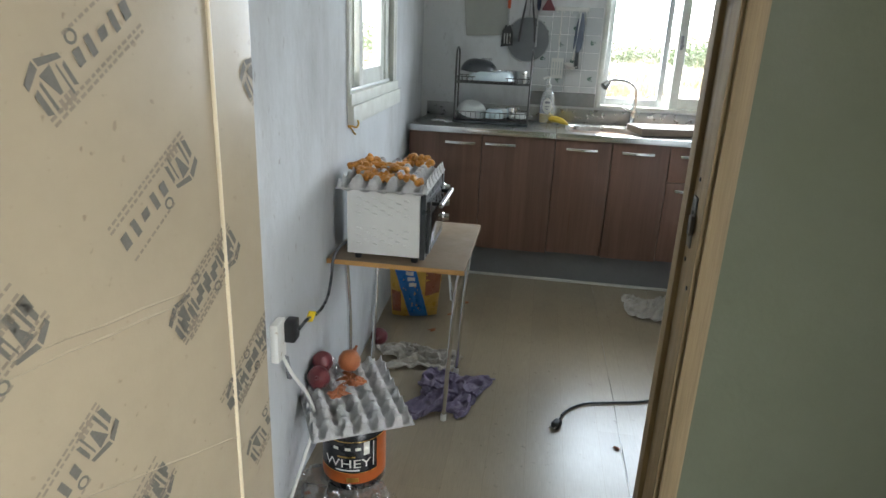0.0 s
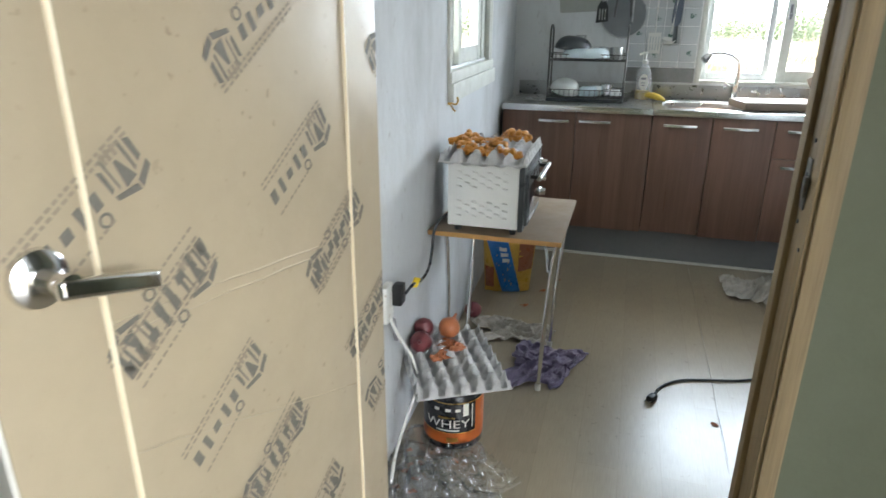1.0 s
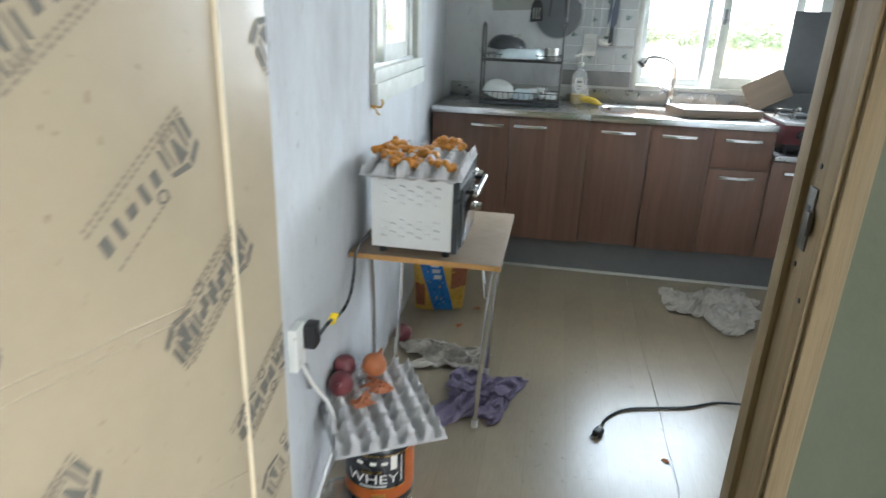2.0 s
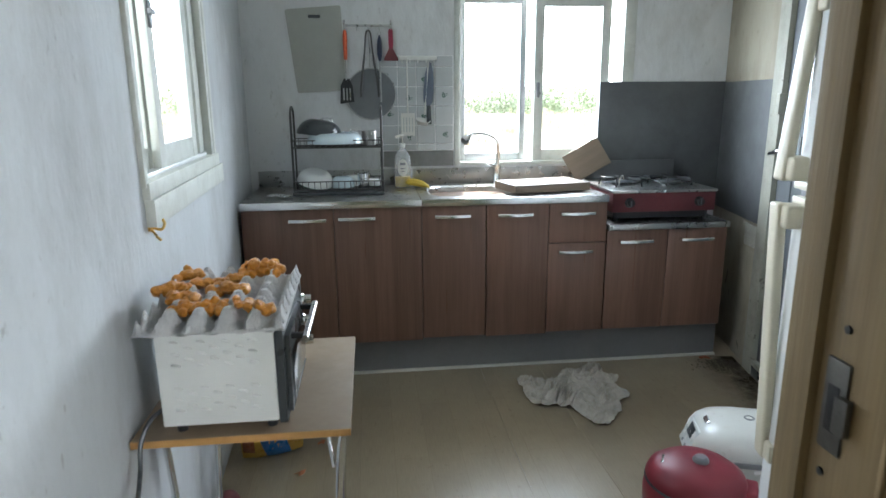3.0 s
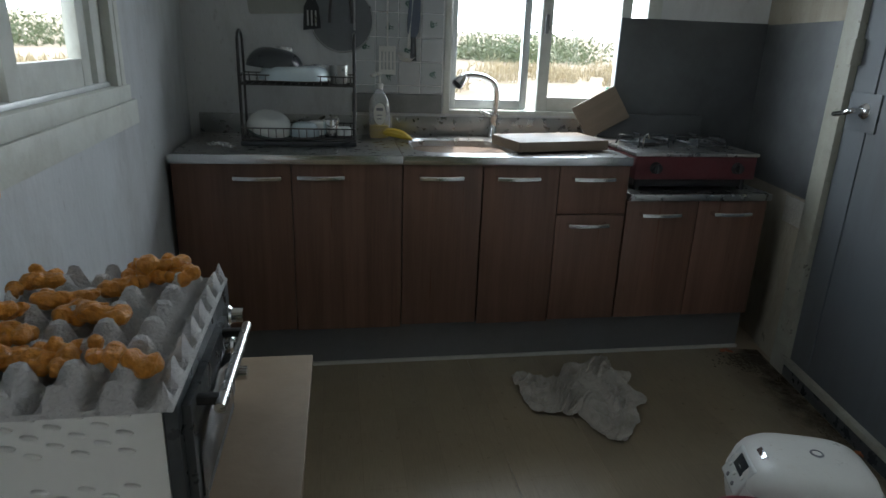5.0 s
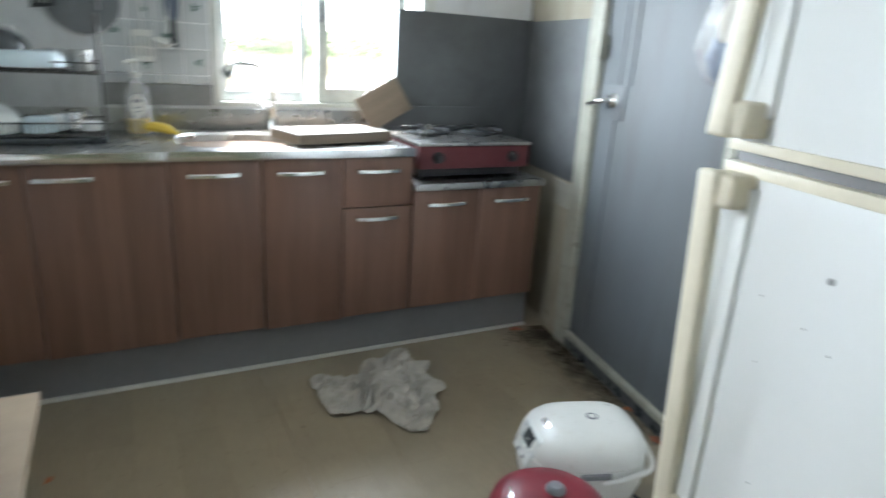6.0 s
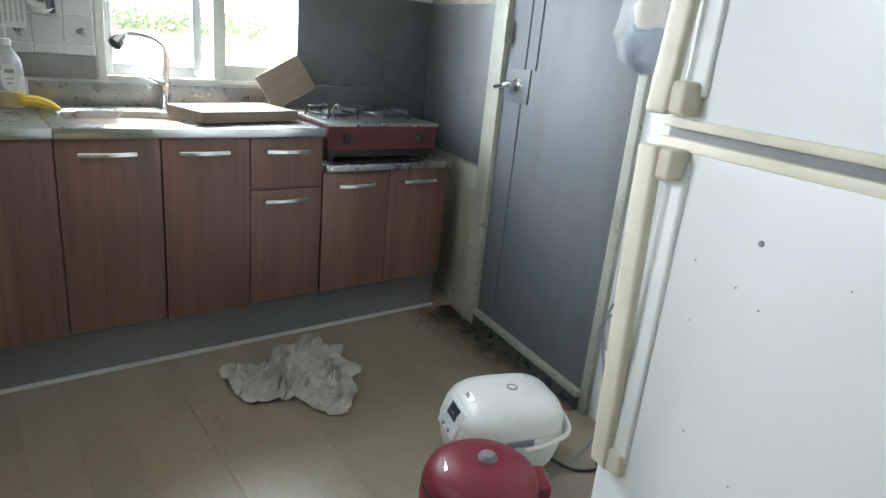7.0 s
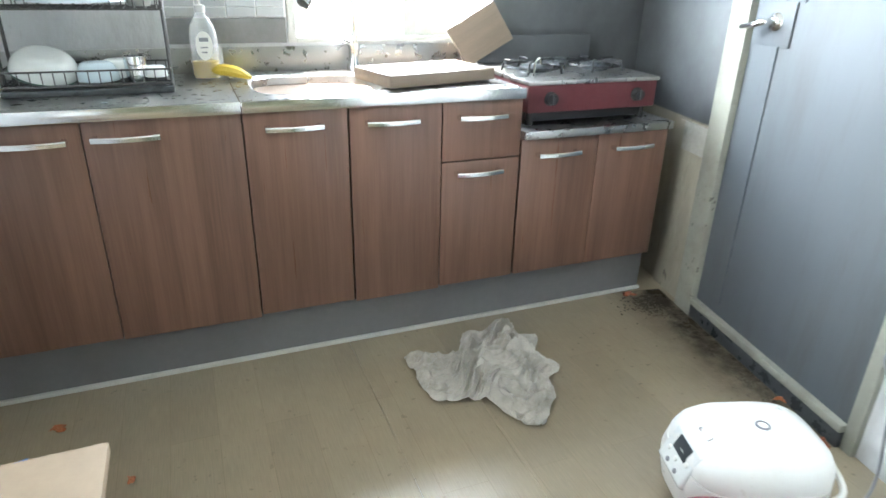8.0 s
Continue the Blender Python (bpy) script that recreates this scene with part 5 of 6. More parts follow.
def faucet():
    f = thing("faucet", "chrome kitchen faucet with a bent spout and spray head", "faucet", (1.262, 3.515, CT))
    part("base", lathe([(0.026, 0), (0.025, 0.02), (0.019, 0.03), (0.018, 0.075), (0.021, 0.085), (0.021, 0.105), (0, 0.108)], 24, pose(1.262, 3.515, CT)), M["chrome"], f)
    part("spout", tube(curve_pts([(1.262, 3.515, CT + 0.09), (1.268, 3.505, CT + 0.16), (1.255, 3.480, CT + 0.225), (1.205, 3.440, CT + 0.262), (1.135, 3.395, CT + 0.275), (1.095, 3.372, CT + 0.272)], 7), 0.0125, 14), M["chrome"], f)
    hd = lathe([(0.012, 0), (0.017, 0.012), (0.024, 0.045), (0.023, 0.058), (0, 0.06)], 20, look((1.098, 3.374, CT + 0.273), (1.02, 3.325, CT + 0.20)) @ pose(0, 0, 0, 180, 0, 0))
    part("spray_head", hd, M["chrome"], f)
    part("lever", tube(curve_pts([(1.25, 3.510, CT + 0.095), (1.225, 3.495, CT + 0.105), (1.195, 3.480, CT + 0.12)], 5), [0.010] * 6 + [0.008] * 5, 10), M["chrome"], f)


faucet()
cb = solid("cutting_board", box(-0.205, 0.205, -0.120, 0.120, 0, 0.040, 0.005), M["board"], "thick worn wooden cutting board across the sink", "cutting board")
cb.matrix_basis = pose(1.436, 3.235, CT + 0.006, 0, 0, 13)
lb = solid("wooden_board", box(-0.108, 0.108, -0.010, 0.010, -0.080, 0.080, 0.006), M["board"], "wooden board leaning behind the gas stove", "cutting board")
lb.matrix_basis = pose(1.752, 3.490, 0.990, -14, -29, 0)
bo = thing("bottle", "slim white bottle with a green cap behind the board", "bottle", (1.790, 3.525, CT))
part("flask", lathe([(0, 0.003), (0.02, 0.003), (0.022, 0.008), (0.022, 0.13), (0.016, 0.165), (0.012, 0.18), (0, 0.18)], 20, pose(1.790, 3.525, CT)), M["whitep"], bo)
part("cap", lathe([(0.016, 0.178), (0.016, 0.222), (0.010, 0.232), (0, 0.232)], 16, pose(1.790, 3.525, CT)), mat("green_plastic", (0.03, 0.30, 0.17), 0.4), bo, "green plastic cap")


def gas_range():
    x0, x1, y0, y1, z0 = 1.738, 2.262, 3.055, 3.500, 0.728
    g = thing("gas_stove", "grimy dark red two-burner gas stove", "stove", ((x0 + x1) / 2, 3.23, z0))
    body = part("body", box(x0, x1, y0, y1, 0.775, 0.868, 0.006), M["redrange"], g)
    # Black block fills the gap: the shade below the stove is its colour.
    part("underside", box(x0 + 0.02, x1 - 0.02, y0 + 0.03, y1 - 0.02, z0 + 0.012, 0.776, 0.003), M["dark"], g, "black inset block standing in for the shadow gap below the stove")
    part("top", box(x0 - 0.006, x1 + 0.006, y0 - 0.006, y1, 0.868, 0.882, 0.004), M["steel"], g, "greasy steel stove top")
    part("back_guard", box(x0 + 0.01, x1 - 0.01, y1 - 0.012, y1, 0.882, 0.985, 0.004), M["panel"], g)
    for x in (x0 + 0.03, x1 - 0.03):
        for y in (y0 + 0.04, y1 - 0.04):
            part("foot", lathe([(0, 0), (0.014, 0), (0.012, 0.05), (0, 0.05)], 12, pose(x, y, z0)), M["dark"], g)
    for x in (x0 + 0.085, x1 - 0.085):
        k = part("knob", lathe([(0.024, 0), (0.023, 0.008), (0.019, 0.012), (0.018, 0.024), (0, 0.025)], 20, pose(x, y0, 0.822, 90, 0, 0)), M["dark"], g)
        part("pointer", box(x - 0.004, x + 0.004, y0 - 0.030, y0 - 0.023, 0.805, 0.839, 0.002), M["dark2"], k)
    for x in (x0 + 0.13, x1 - 0.13):
        cy = 3.27
        bn = part("burner", lathe([(0.052, 0), (0.050, 0.016), (0.034, 0.024), (0, 0.026)], 28, pose(x, cy, 0.882)), M["dark2"], g)
        bm = bmesh.new()
        add_tube(bm, [(x + 0.10 * math.cos(a * math.pi / 16), cy + 0.10 * math.sin(a * math.pi / 16), 0.900) for a in range(32)], 0.004, 6, True)
        for k in range(5):
            a = 2 * math.pi * k / 5 + 0.3
            add_tube(bm, [(x + 0.115 * math.cos(a), cy + 0.115 * math.sin(a), 0.882), (x + 0.105 * math.cos(a), cy + 0.105 * math.sin(a), 0.918), (x + 0.04 * math.cos(a), cy + 0.04 * math.sin(a), 0.918)], 0.0045, 6)
        part("grate", bm, M["dark"], g)
    part("lighter_hook", tube(curve_pts([(1.80, 3.14, 0.884), (1.80, 3.135, 0.93), (1.812, 3.13, 0.945), (1.818, 3.13, 0.925)], 5), 0.004, 8), M["chrome"], g)
    part("dish_cloth", box(1.98, 2.10, 3.38, 3.45, 0.884, 0.905, 0.008, 3), M["dark2"], g)


gas_range()

# ---- hanging on the back wall ----
WY = BY - 0.002
hb = thing("hanging_board", "pale grey plastic cutting board hung on the wall", "cutting board", (0.345, WY, 1.33))
pts = [(0.235, 1.350), (0.472, 1.362), (0.477, 1.370), (0.464, 1.768), (0.456, 1.776), (0.198, 1.756), (0.188, 1.747), (0.229, 1.358)]
bm = prism(pts, 0, 0.008)
bmesh.ops.transform(bm, matrix=Matrix.Translation((0, WY, 0)) @ Matrix.Rotation(radians(90), 4, "X"), verts=bm.verts)
bd2 = part("board", bm, mat("grey_plastic_board", (0.36, 0.36, 0.32), 0.55, var=0.08, stain=((0.25, 0.23, 0.18), 0.15, 8)), hb)
part("grip_hole", box(0.30, 0.36, WY - 0.0095, WY - 0.006, 1.715, 1.730, 0.003), M["dark2"], bd2)

rail = thing("utensil_rail", "narrow metal rail with hooks on the wall", "rail", (0.62, WY, 1.655))
part("bar", box(0.474, 0.716, WY - 0.016, WY - 0.010, 1.674, 1.686, 0.002), M["steel"], rail)
for x in (0.477, 0.713):
    part("bracket", box(x - 0.005, x + 0.005, WY - 0.014, WY, 1.662, 1.707, 0.002), M["steel"], rail)
HX = (0.480, 0.540, 0.597, 0.653, 0.710)
for x in HX:
    part("hook", tube(curve_pts([(x, WY - 0.016, 1.678), (x, WY - 0.020, 1.662), (x, WY - 0.032, 1.656), (x, WY - 0.036, 1.668)], 5), 0.0022, 6), M["steel"], rail)


def utensil(name, label, category):
    return thing(name, label, category, (0, 0, 0), local=True)


def at_wall(ob, x, z, ry=0.0, y=WY - 0.030):
    ob.matrix_basis = pose(x, y, z, 0, ry, 0)
    return ob


u = utensil("spatula", "black slotted spatula with an orange handle", "spatula")
part("grip", lathe([(0.004, 0), (0.010, -0.012), (0.0115, -0.05), (0.0105, -0.10), (0.0085, -0.145), (0, -0.147)], 16), mat("orange_plastic", (0.62, 0.10, 0.03), 0.35), u, "orange plastic grip")
part("shaft", tube([(0, 0, -0.145), (0, 0, -0.245)], 0.005, 8), M["steel"], u)
bm = prism([(-0.014, 0), (0.014, 0), (0.030, -0.035), (0.036, -0.115), (-0.036, -0.125), (-0.031, -0.035)], -0.002, 0.002)
bmesh.ops.transform(bm, matrix=Matrix.Translation((0, 0, -0.238)) @ Matrix.Rotation(radians(90), 4, "X"), verts=bm.verts)
bl = part("blade", bm, M["dark"], u)
for k in (-0.016, 0.0, 0.016):
    part("slot", box(k - 0.0035, k + 0.0035, -0.0032, -0.0022, -0.345, -0.285), M["steel"], bl)
at_wall(u, HX[0], 1.658)
u = utensil("tongs", "long steel kitchen tongs hung open on the rail", "tongs")
for s in (-1, 1):
    part("arm", tube(curve_pts([(0, 0, 0), (s * 0.012, 0, -0.02), (s * 0.022, -0.004, -0.12), (s * 0.040, -0.006, -0.25), (s * 0.046, -0.004, -0.33)], 6), [0.0045] * 13 + [0.006] * 12, 8), M["wire"], u)
at_wall(u, HX[2], 1.658)
u = utensil("basting_spoon", "steel spoon with a dark blue handle", "spoon")
part("grip", lathe([(0.003, 0), (0.010, -0.02), (0.0135, -0.06), (0.012, -0.10), (0.006, -0.125), (0, -0.127)], 16), mat("navy_plastic", (0.015, 0.02, 0.05), 0.35), u)
part("shaft", tube([(0, 0, -0.12), (0.0, 0.004, -0.33)], 0.005, 8), M["steel"], u)
part("ring", tube([(0.008 * math.cos(k * math.pi / 8), 0, 0.008 + 0.010 * math.sin(k * math.pi / 8)) for k in range(16)], 0.0015, 6, True), M["steel"], u)
at_wall(u, HX[3], 1.632)
u = utensil("brush", "dark red plastic dish brush hung on the rail", "brush")
part("grip", lathe([(0.008, 0), (0.0115, -0.01), (0.012, -0.06), (0.010, -0.10), (0, -0.10)], 16, None, 1.0, 0.6), mat("wine_red_plastic", (0.26, 0.02, 0.05), 0.35), u)
bm = prism([(-0.010, 0), (0.010, 0), (0.036, -0.050), (0.036, -0.060), (-0.036, -0.060), (-0.036, -0.050)], -0.006, 0.006)
bmesh.ops.transform(bm, matrix=Matrix.Translation((0, 0, -0.094)) @ Matrix.Rotation(radians(90), 4, "X"), verts=bm.verts)
part("head", bm, M["onion"], u)
at_wall(u, HX[4], 1.662)

# splatter screen
sc = thing("splatter_screen", "round grey mesh splatter screen hung on the wall", "splatter screen", (0.602, WY, 1.18))
R = 0.128
part("gauze", lathe([(0, 0), (R, 0), (R, 0.002), (0, 0.002)], 40, pose(0.602, WY - 0.014, 1.342, 90, 0, 0)), M["mesh"], sc)
part("rim", tube([(0.602 + R * math.cos(2 * math.pi * k / 40), WY - 0.015, 1.342 + R * math.sin(2 * math.pi * k / 40)) for k in range(40)], 0.0035, 8, True), M["steel"], sc)
part("handle", tube(curve_pts([(0.602, WY - 0.014, 1.47), (0.602, WY - 0.02, 1.55), (0.599, WY - 0.02, 1.62), (0.597, WY - 0.026, 1.662)], 5), 0.003, 8), M["steel"], sc)


# tiled field, tiles on a grout bed
bed = solid("wall_tiling", box(0.640, 1.036, BY - 0.006, BY + 0.001, 1.049, 1.535), M["grout"], "white glazed wall tiles with faded green leaf prints", "wall tiles", "structure", smooth=False)
tb = box(-0.0465, 0.0465, -0.005, 0.0, -0.0475, 0.0475, 0.0015, 1)
me_tile = bpy.data.meshes.new("tile")
tb.to_mesh(me_tile)
tb.free()
me_tile.materials.append(M["tile"])
me_leaf = bpy.data.meshes.new("leaf_print")
bm = bmesh.new()
for k in range(7):
    a, r = 0.9 * k, 0.004 + 0.002 * (k % 3)
    cx, cz = 0.010 * math.cos(a) + 0.002 * k, 0.010 * math.sin(a)
    bm.faces.new([bm.verts.new((cx + r * 1.5 * math.cos(q * math.pi / 4), 0, cz + r * math.sin(q * math.pi / 4 + a))) for q in range(8)])
bm.to_mesh(me_leaf)
bm.free()
me_leaf.materials.append(M["green"])
for i in range(4):
    for j in range(4):
        o = part("tile", me_tile, None, bed)
        o.location = (0.6925 + 0.0970 * i, BY - 0.006, 1.4290 - 0.0990 * j)
        if (i + j) % 2 == 0:
            o2 = new("leaf_print", me_leaf)
            o2.parent = o
            o2.matrix_basis = pose(random.uniform(-0.015, 0.01), -0.0056, random.uniform(-0.015, 0.01), 0, random.uniform(-60, 60), 0)
for z, h in ((1.507, 0.052), (1.066, 0.030)):
    cut = bpy.data.meshes.new("tile")
    tb = box(-0.0465, 0.0465, -0.005, 0.0, -h / 2, h / 2, 0.0015, 1)
    tb.to_mesh(cut)
    tb.free()
    cut.materials.append(M["tile"])
    for i in range(4):
        o = part("tile", cut, None, bed)
        o.location = (0.6925 + 0.0970 * i, BY - 0.006, z)
solid("wall_board", box(0.640, 1.034, BY - 0.008, BY + 0.001, 0.965, 1.047, 0.002), mat("grimy_grey_board", (0.23, 0.23, 0.22), 0.7, var=0.3, scale=8, stain=((0.09, 0.08, 0.07), 0.5, 10)), "grimy grey strip below the tiles", "wall board", "structure")

hk = thing("suction_rail", "white plastic hook rail on the tiles", "rail", (0.86, WY, 1.50))
part("bar", box(0.748, 0.948, WY - 0.018, WY - 0.007, 1.510, 1.532, 0.006, 3), M["whitep"], hk)
for x in (0.765, 0.805, 0.848, 0.89, 0.93):
    part("hook", tube(curve_pts([(x, WY - 0.016, 1.514), (x, WY - 0.030, 1.500), (x, WY - 0.034, 1.512)], 4), 0.003, 6), M["whitep"], hk)
u = utensil("slotted_turner", "white plastic slotted turner hung on the tiles", "spatula")
part("shaft", tube([(0, 0, 0), (0, 0, -0.28)], 0.0042, 8), M["whitep"], u)
bl = part("blade", box(-0.036, 0.036, -0.0022, 0.0022, -0.298, -0.275, 0.001, 1), M["whitep"], u)
part("blade_edge", box(-0.036, 0.036, -0.0022, 0.0022, -0.392, -0.372, 0.001, 1), M["whitep"], bl)
for k in range(5):
    part("slat", box(-0.036 + 0.0155 * k, -0.026 + 0.0155 * k, -0.002, 0.002, -0.375, -0.285, 0.001, 1), M["whitep"], bl)
at_wall(u, 0.790, 1.520)
u = utensil("ladle", "white plastic ladle hung on the tiles", "ladle")
part("shaft", tube(curve_pts([(0.02, 0, 0), (0.012, 0, -0.12), (-0.002, 0, -0.27)], 6), 0.0055, 8), M["whitep"], u)
part("cup", lathe([(0, -0.028), (0.024, -0.022), (0.040, 0.0), (0.038, 0.0), (0.022, -0.019), (0, -0.024)], 24, pose(-0.012, -0.018, -0.295, 15, 10, 0)), M["whitep"], u)
at_wall(u, 0.880, 1.505)
u = utensil("serving_spoon", "dark grey plastic serving spoon hung on the tiles", "spoon")
part("blade", lathe([(0, 0), (0.010, -0.008), (0.022, -0.06), (0.027, -0.15), (0.024, -0.20), (0.010, -0.225), (0, -0.226)], 20, None, 1.0, 0.22), mat("slate_plastic", (0.10, 0.12, 0.16), 0.4), u)
part("tip", tube([(0.004, 0, -0.22), (0.010, 0, -0.315)], [0.010, 0.014], 8), M["dark2"], u)
at_wall(u, 0.908, 1.503, 3)


# ---- by the west wall ----
so = thing("wall_socket", "white surface-mounted power socket with cables", "socket", (0, 1.0, 0.55))
part("plate", box(0.0, 0.022, 0.955, 1.015, 0.495, 0.605, 0.005), M["whitep"], so)
part("adapter", box(0.020, 0.050, 1.000, 1.045, 0.535, 0.595, 0.006), M["dark"], so, "black plug")
SOCKET = WEST @ Matrix.Translation((0, -0.125, 0.005))
turned(so, SOCKET)
cable("oven_cord", [(0.135, 1.00, 0.575), (0.135, 1.07, 0.575), (0.125, 1.18, 0.545), (0.110, 1.30, 0.540), (0.095, 1.385, 0.575), (0.092, 1.415, 0.625), (0.108, 1.445, 0.664), (0.138, 1.486, 0.676)], 0.0048, M["dark2"], "grey oven cord looping from the table to the socket")
tg = solid("cord_tag", box(-0.012, 0.012, -0.003, 0.003, -0.016, 0.016, 0.002), mat("yellow_tag", (0.75, 0.52, 0.02), 0.5), "yellow paper tag on the oven cord", "tag")
tg.matrix_basis = pose(0.136, 1.085, 0.574, 10, 20, 60)
cable("white_cord", [(0.02, 0.99, 0.50), (0.035, 1.01, 0.44), (0.055, 1.08, 0.33), (0.06, 1.12, 0.22), (0.04, 1.07, 0.12), (0.03, 0.98, 0.05), (0.04, 0.90, 0.008)], 0.005, M["whitep"], "white cord hanging from the wall socket")
turned(bpy.data.objects["white_cord"], SOCKET)
bead = bmesh.new()
for k in range(8):
    add_tube(bead, [(0.022, 0.995 + 0.003 * k, 0.495 - 0.010 * k), (0.03, 1.0 + 0.003 * k, 0.49 - 0.010 * k)], 0.006, 6)
turned(solid("cable_tie", bead, M["greyp"], "coiled grey tie round the white cord", "cable tie"), SOCKET)


def snack_bag():
    b = thing("snack_bag", "crumpled blue and yellow printed snack bag on the floor", "snack bag", (0.155, 2.47, 0), 12, local=True)
    W, H, T = 0.26, 0.32, 0.10

    def sheet(u0, u1, v0, v1, lift, side, n=22, slant=0.0):
        bm, grid = bmesh.new(), []
        for i in range(n + 1):
            row = []
            for j in range(n + 1):
                v = v0 + (v1 - v0) * j / n
                u = u0 + (u1 - u0) * i / n + slant * (v - 0.5)
                u = max(0.0, min(1.0, u))
                p = math.sin(math.pi * min(1, max(0, u))) ** 0.5 * math.sin(math.pi * min(1, max(0, v * 0.94 + 0.03))) ** 0.45
                w = 0.012 * noise.noise(Vector((u * 6, v * 6, side * 4))) + 0.006 * noise.noise(Vector((u * 15, v * 15, 3)))
                row.append(bm.verts.new(((u - 0.5) * W * (0.86 + 0.14 * v), side * (T / 2 * p + lift + w * p), v * H + 0.004)))
            grid.append(row)
        for i in range(n):
            for j in range(n):
                bm.faces.new((grid[i][j], grid[i + 1][j], grid[i + 1][j + 1], grid[i][j + 1]))
        return bm

    fr = part("front", sheet(0, 1, 0, 1, 0.0, -1), M["bagy"], b)
    part("back", sheet(0, 1, 0, 1, 0.0, 1), M["bagy"], b)
    bs = part("blue_band", sheet(0.22, 0.62, 0, 1, 0.0012, -1, slant=-0.35), M["blue"], fr)
    part("picture", sheet(0.68, 0.98, 0.45, 0.95, 0.0012, -1), M["bagr"], fr)
    part("picture", sheet(0.02, 0.2, 0.1, 0.5, 0.0012, -1), M["bagr"], fr)
    for k in range(3):
        part("letter_bar", sheet(0.36 - 0.03 * k, 0.50 - 0.03 * k, 0.62 + 0.09 * k, 0.68 + 0.09 * k, 0.0028, -1, 8), M["labelw"], bs)
    part("seal", box(-0.11, 0.11, -0.003, 0.003, H, H + 0.015, 0.001), M["blue"], b)
    return b


sb = snack_bag()
sb.matrix_basis = pose(0.180, 2.40, 0.004, 12, 0, 14)

# clear plastic sheet with scraps by the tub, and clear covers on the tray
crumple("plastic_wrap", 0.34, 0.40, 0.035, (0.21, 0.96, 0.0), 30, M["film_clear"], "crumpled clear plastic wrapping on the floor", "plastic wrap", 31, n=46, fold=9, thick=0.0004)
for k in range(9):
    x, y = 0.10 + 0.22 * random.random(), 0.85 + 0.2 * random.random()
    crumple("onion_skin", 0.022, 0.016, 0.008, (x, y, 0.002), random.uniform(0, 180), M["onion2"], "orange onion skin scrap on the floor", "onion skin", 90 + k, n=6, thick=0.0006)
cov = tagged(finish("tray_cover", tray_bm(3, 3, 0.050, 0.036), M["film_clear"]), "clear plastic egg box lid lying on the tray", "plastic lid")
cov.matrix_basis = pose(0.135, 1.235, 0.290, 5, 0, 30)


for x, y, rz in ((0.20, 0.86, 24), (0.33, 0.98, 52)):
    cov = tagged(finish("tray_cover", tray_bm(5, 6, 0.042, 0.030), M["film_clear"]), "clear plastic egg tray lying on the floor", "plastic tray")
    cov.matrix_basis = pose(x, y, 0.003 if x < 0.3 else 0.012, 0, 0, rz)


# ---- beside the refrigerator ----
def carrier_bag():
    b = thing("carrier_bag", "knotted translucent plastic bag hung on a cord", "plastic bag", (1.870, 1.765, 1.185), local=True)
    bm = lathe([(0, 0), (0.03, 0.004), (0.065, 0.03), (0.085, 0.085), (0.08, 0.15), (0.062, 0.23), (0.038, 0.31), (0.020, 0.37), (0.010, 0.40)], 36)
    for v in bm.verts:
        a = math.atan2(v.co.y, v.co.x)
        k = 1 + 0.14 * math.sin(7 * a + v.co.z * 30) + 0.22 * noise.noise(v.co * 22)
        v.co.x *= k
        v.co.y *= k * 0.8
    bag = part("bag", bm, M["film_bag"], b)
    bm = lathe([(0, 0.004), (0.018, 0.006), (0.052, 0.03), (0.068, 0.065), (0.055, 0.10), (0, 0.11)], 24)
    for v in bm.verts:
        v.co *= 1 + 0.2 * noise.noise(v.co * 30)
        v.co.y *= 0.75
    part("contents", bm, mat("blue_wrapper", (0.05, 0.12, 0.24), 0.5, var=0.4, scale=20), bag, "blue wrapped contents")
    bm = lathe([(0, 0.09), (0.045, 0.10), (0.056, 0.14), (0.042, 0.19), (0, 0.21)], 20)
    for v in bm.verts:
        v.co *= 1 + 0.16 * noise.noise(v.co * 34)
        v.co.y *= 0.75
    part("contents", bm, M["cream"], bag)
    part("cord", tube(curve_pts([(0, 0, 0.39), (0.004, 0.004, 0.55), (0.0, 0.0, 0.85), (0.0, 0.0, 1.155)], 6), 0.003, 8), M["film_bag"], b)


carrier_bag()
cable("fridge_cord", [(2.484, 2.12, 0.50), (2.47, 2.15, 0.44), (2.46, 2.16, 0.36), (2.45, 2.12, 0.30), (2.46, 2.08, 0.36), (2.455, 2.13, 0.42), (2.45, 2.17, 0.34), (2.455, 2.13, 0.27), (2.45, 2.10, 0.15), (2.42, 2.06, 0.03), (2.30, 2.0, 0.006), (2.10, 1.93, 0.006), (2.00, 1.98, 0.05)], 0.0045, M["greyp"], "coiled grey cord hanging from a wall outlet")
turned(bpy.data.objects["fridge_cord"], EAST @ Matrix.Translation((0, -0.10, 0)))
ol = thing("wall_outlet", "white wall outlet beside the steel door", "socket", (RX, 2.10, 0.52))
part("plate", box(RX - 0.010, RX, 2.06, 2.14, 0.46, 0.58, 0.003), M["whitep"], ol)
turned(ol, EAST @ Matrix.Translation((0, -0.10, 0)))
cable("cooker_cord", [(1.93, 1.92, 0.03), (1.98, 1.84, 0.006), (2.05, 1.80, 0.006), (2.10, 1.84, 0.006), (2.20, 1.86, 0.006)], 0.005, M["dark"], "black cooker cord on the floor")

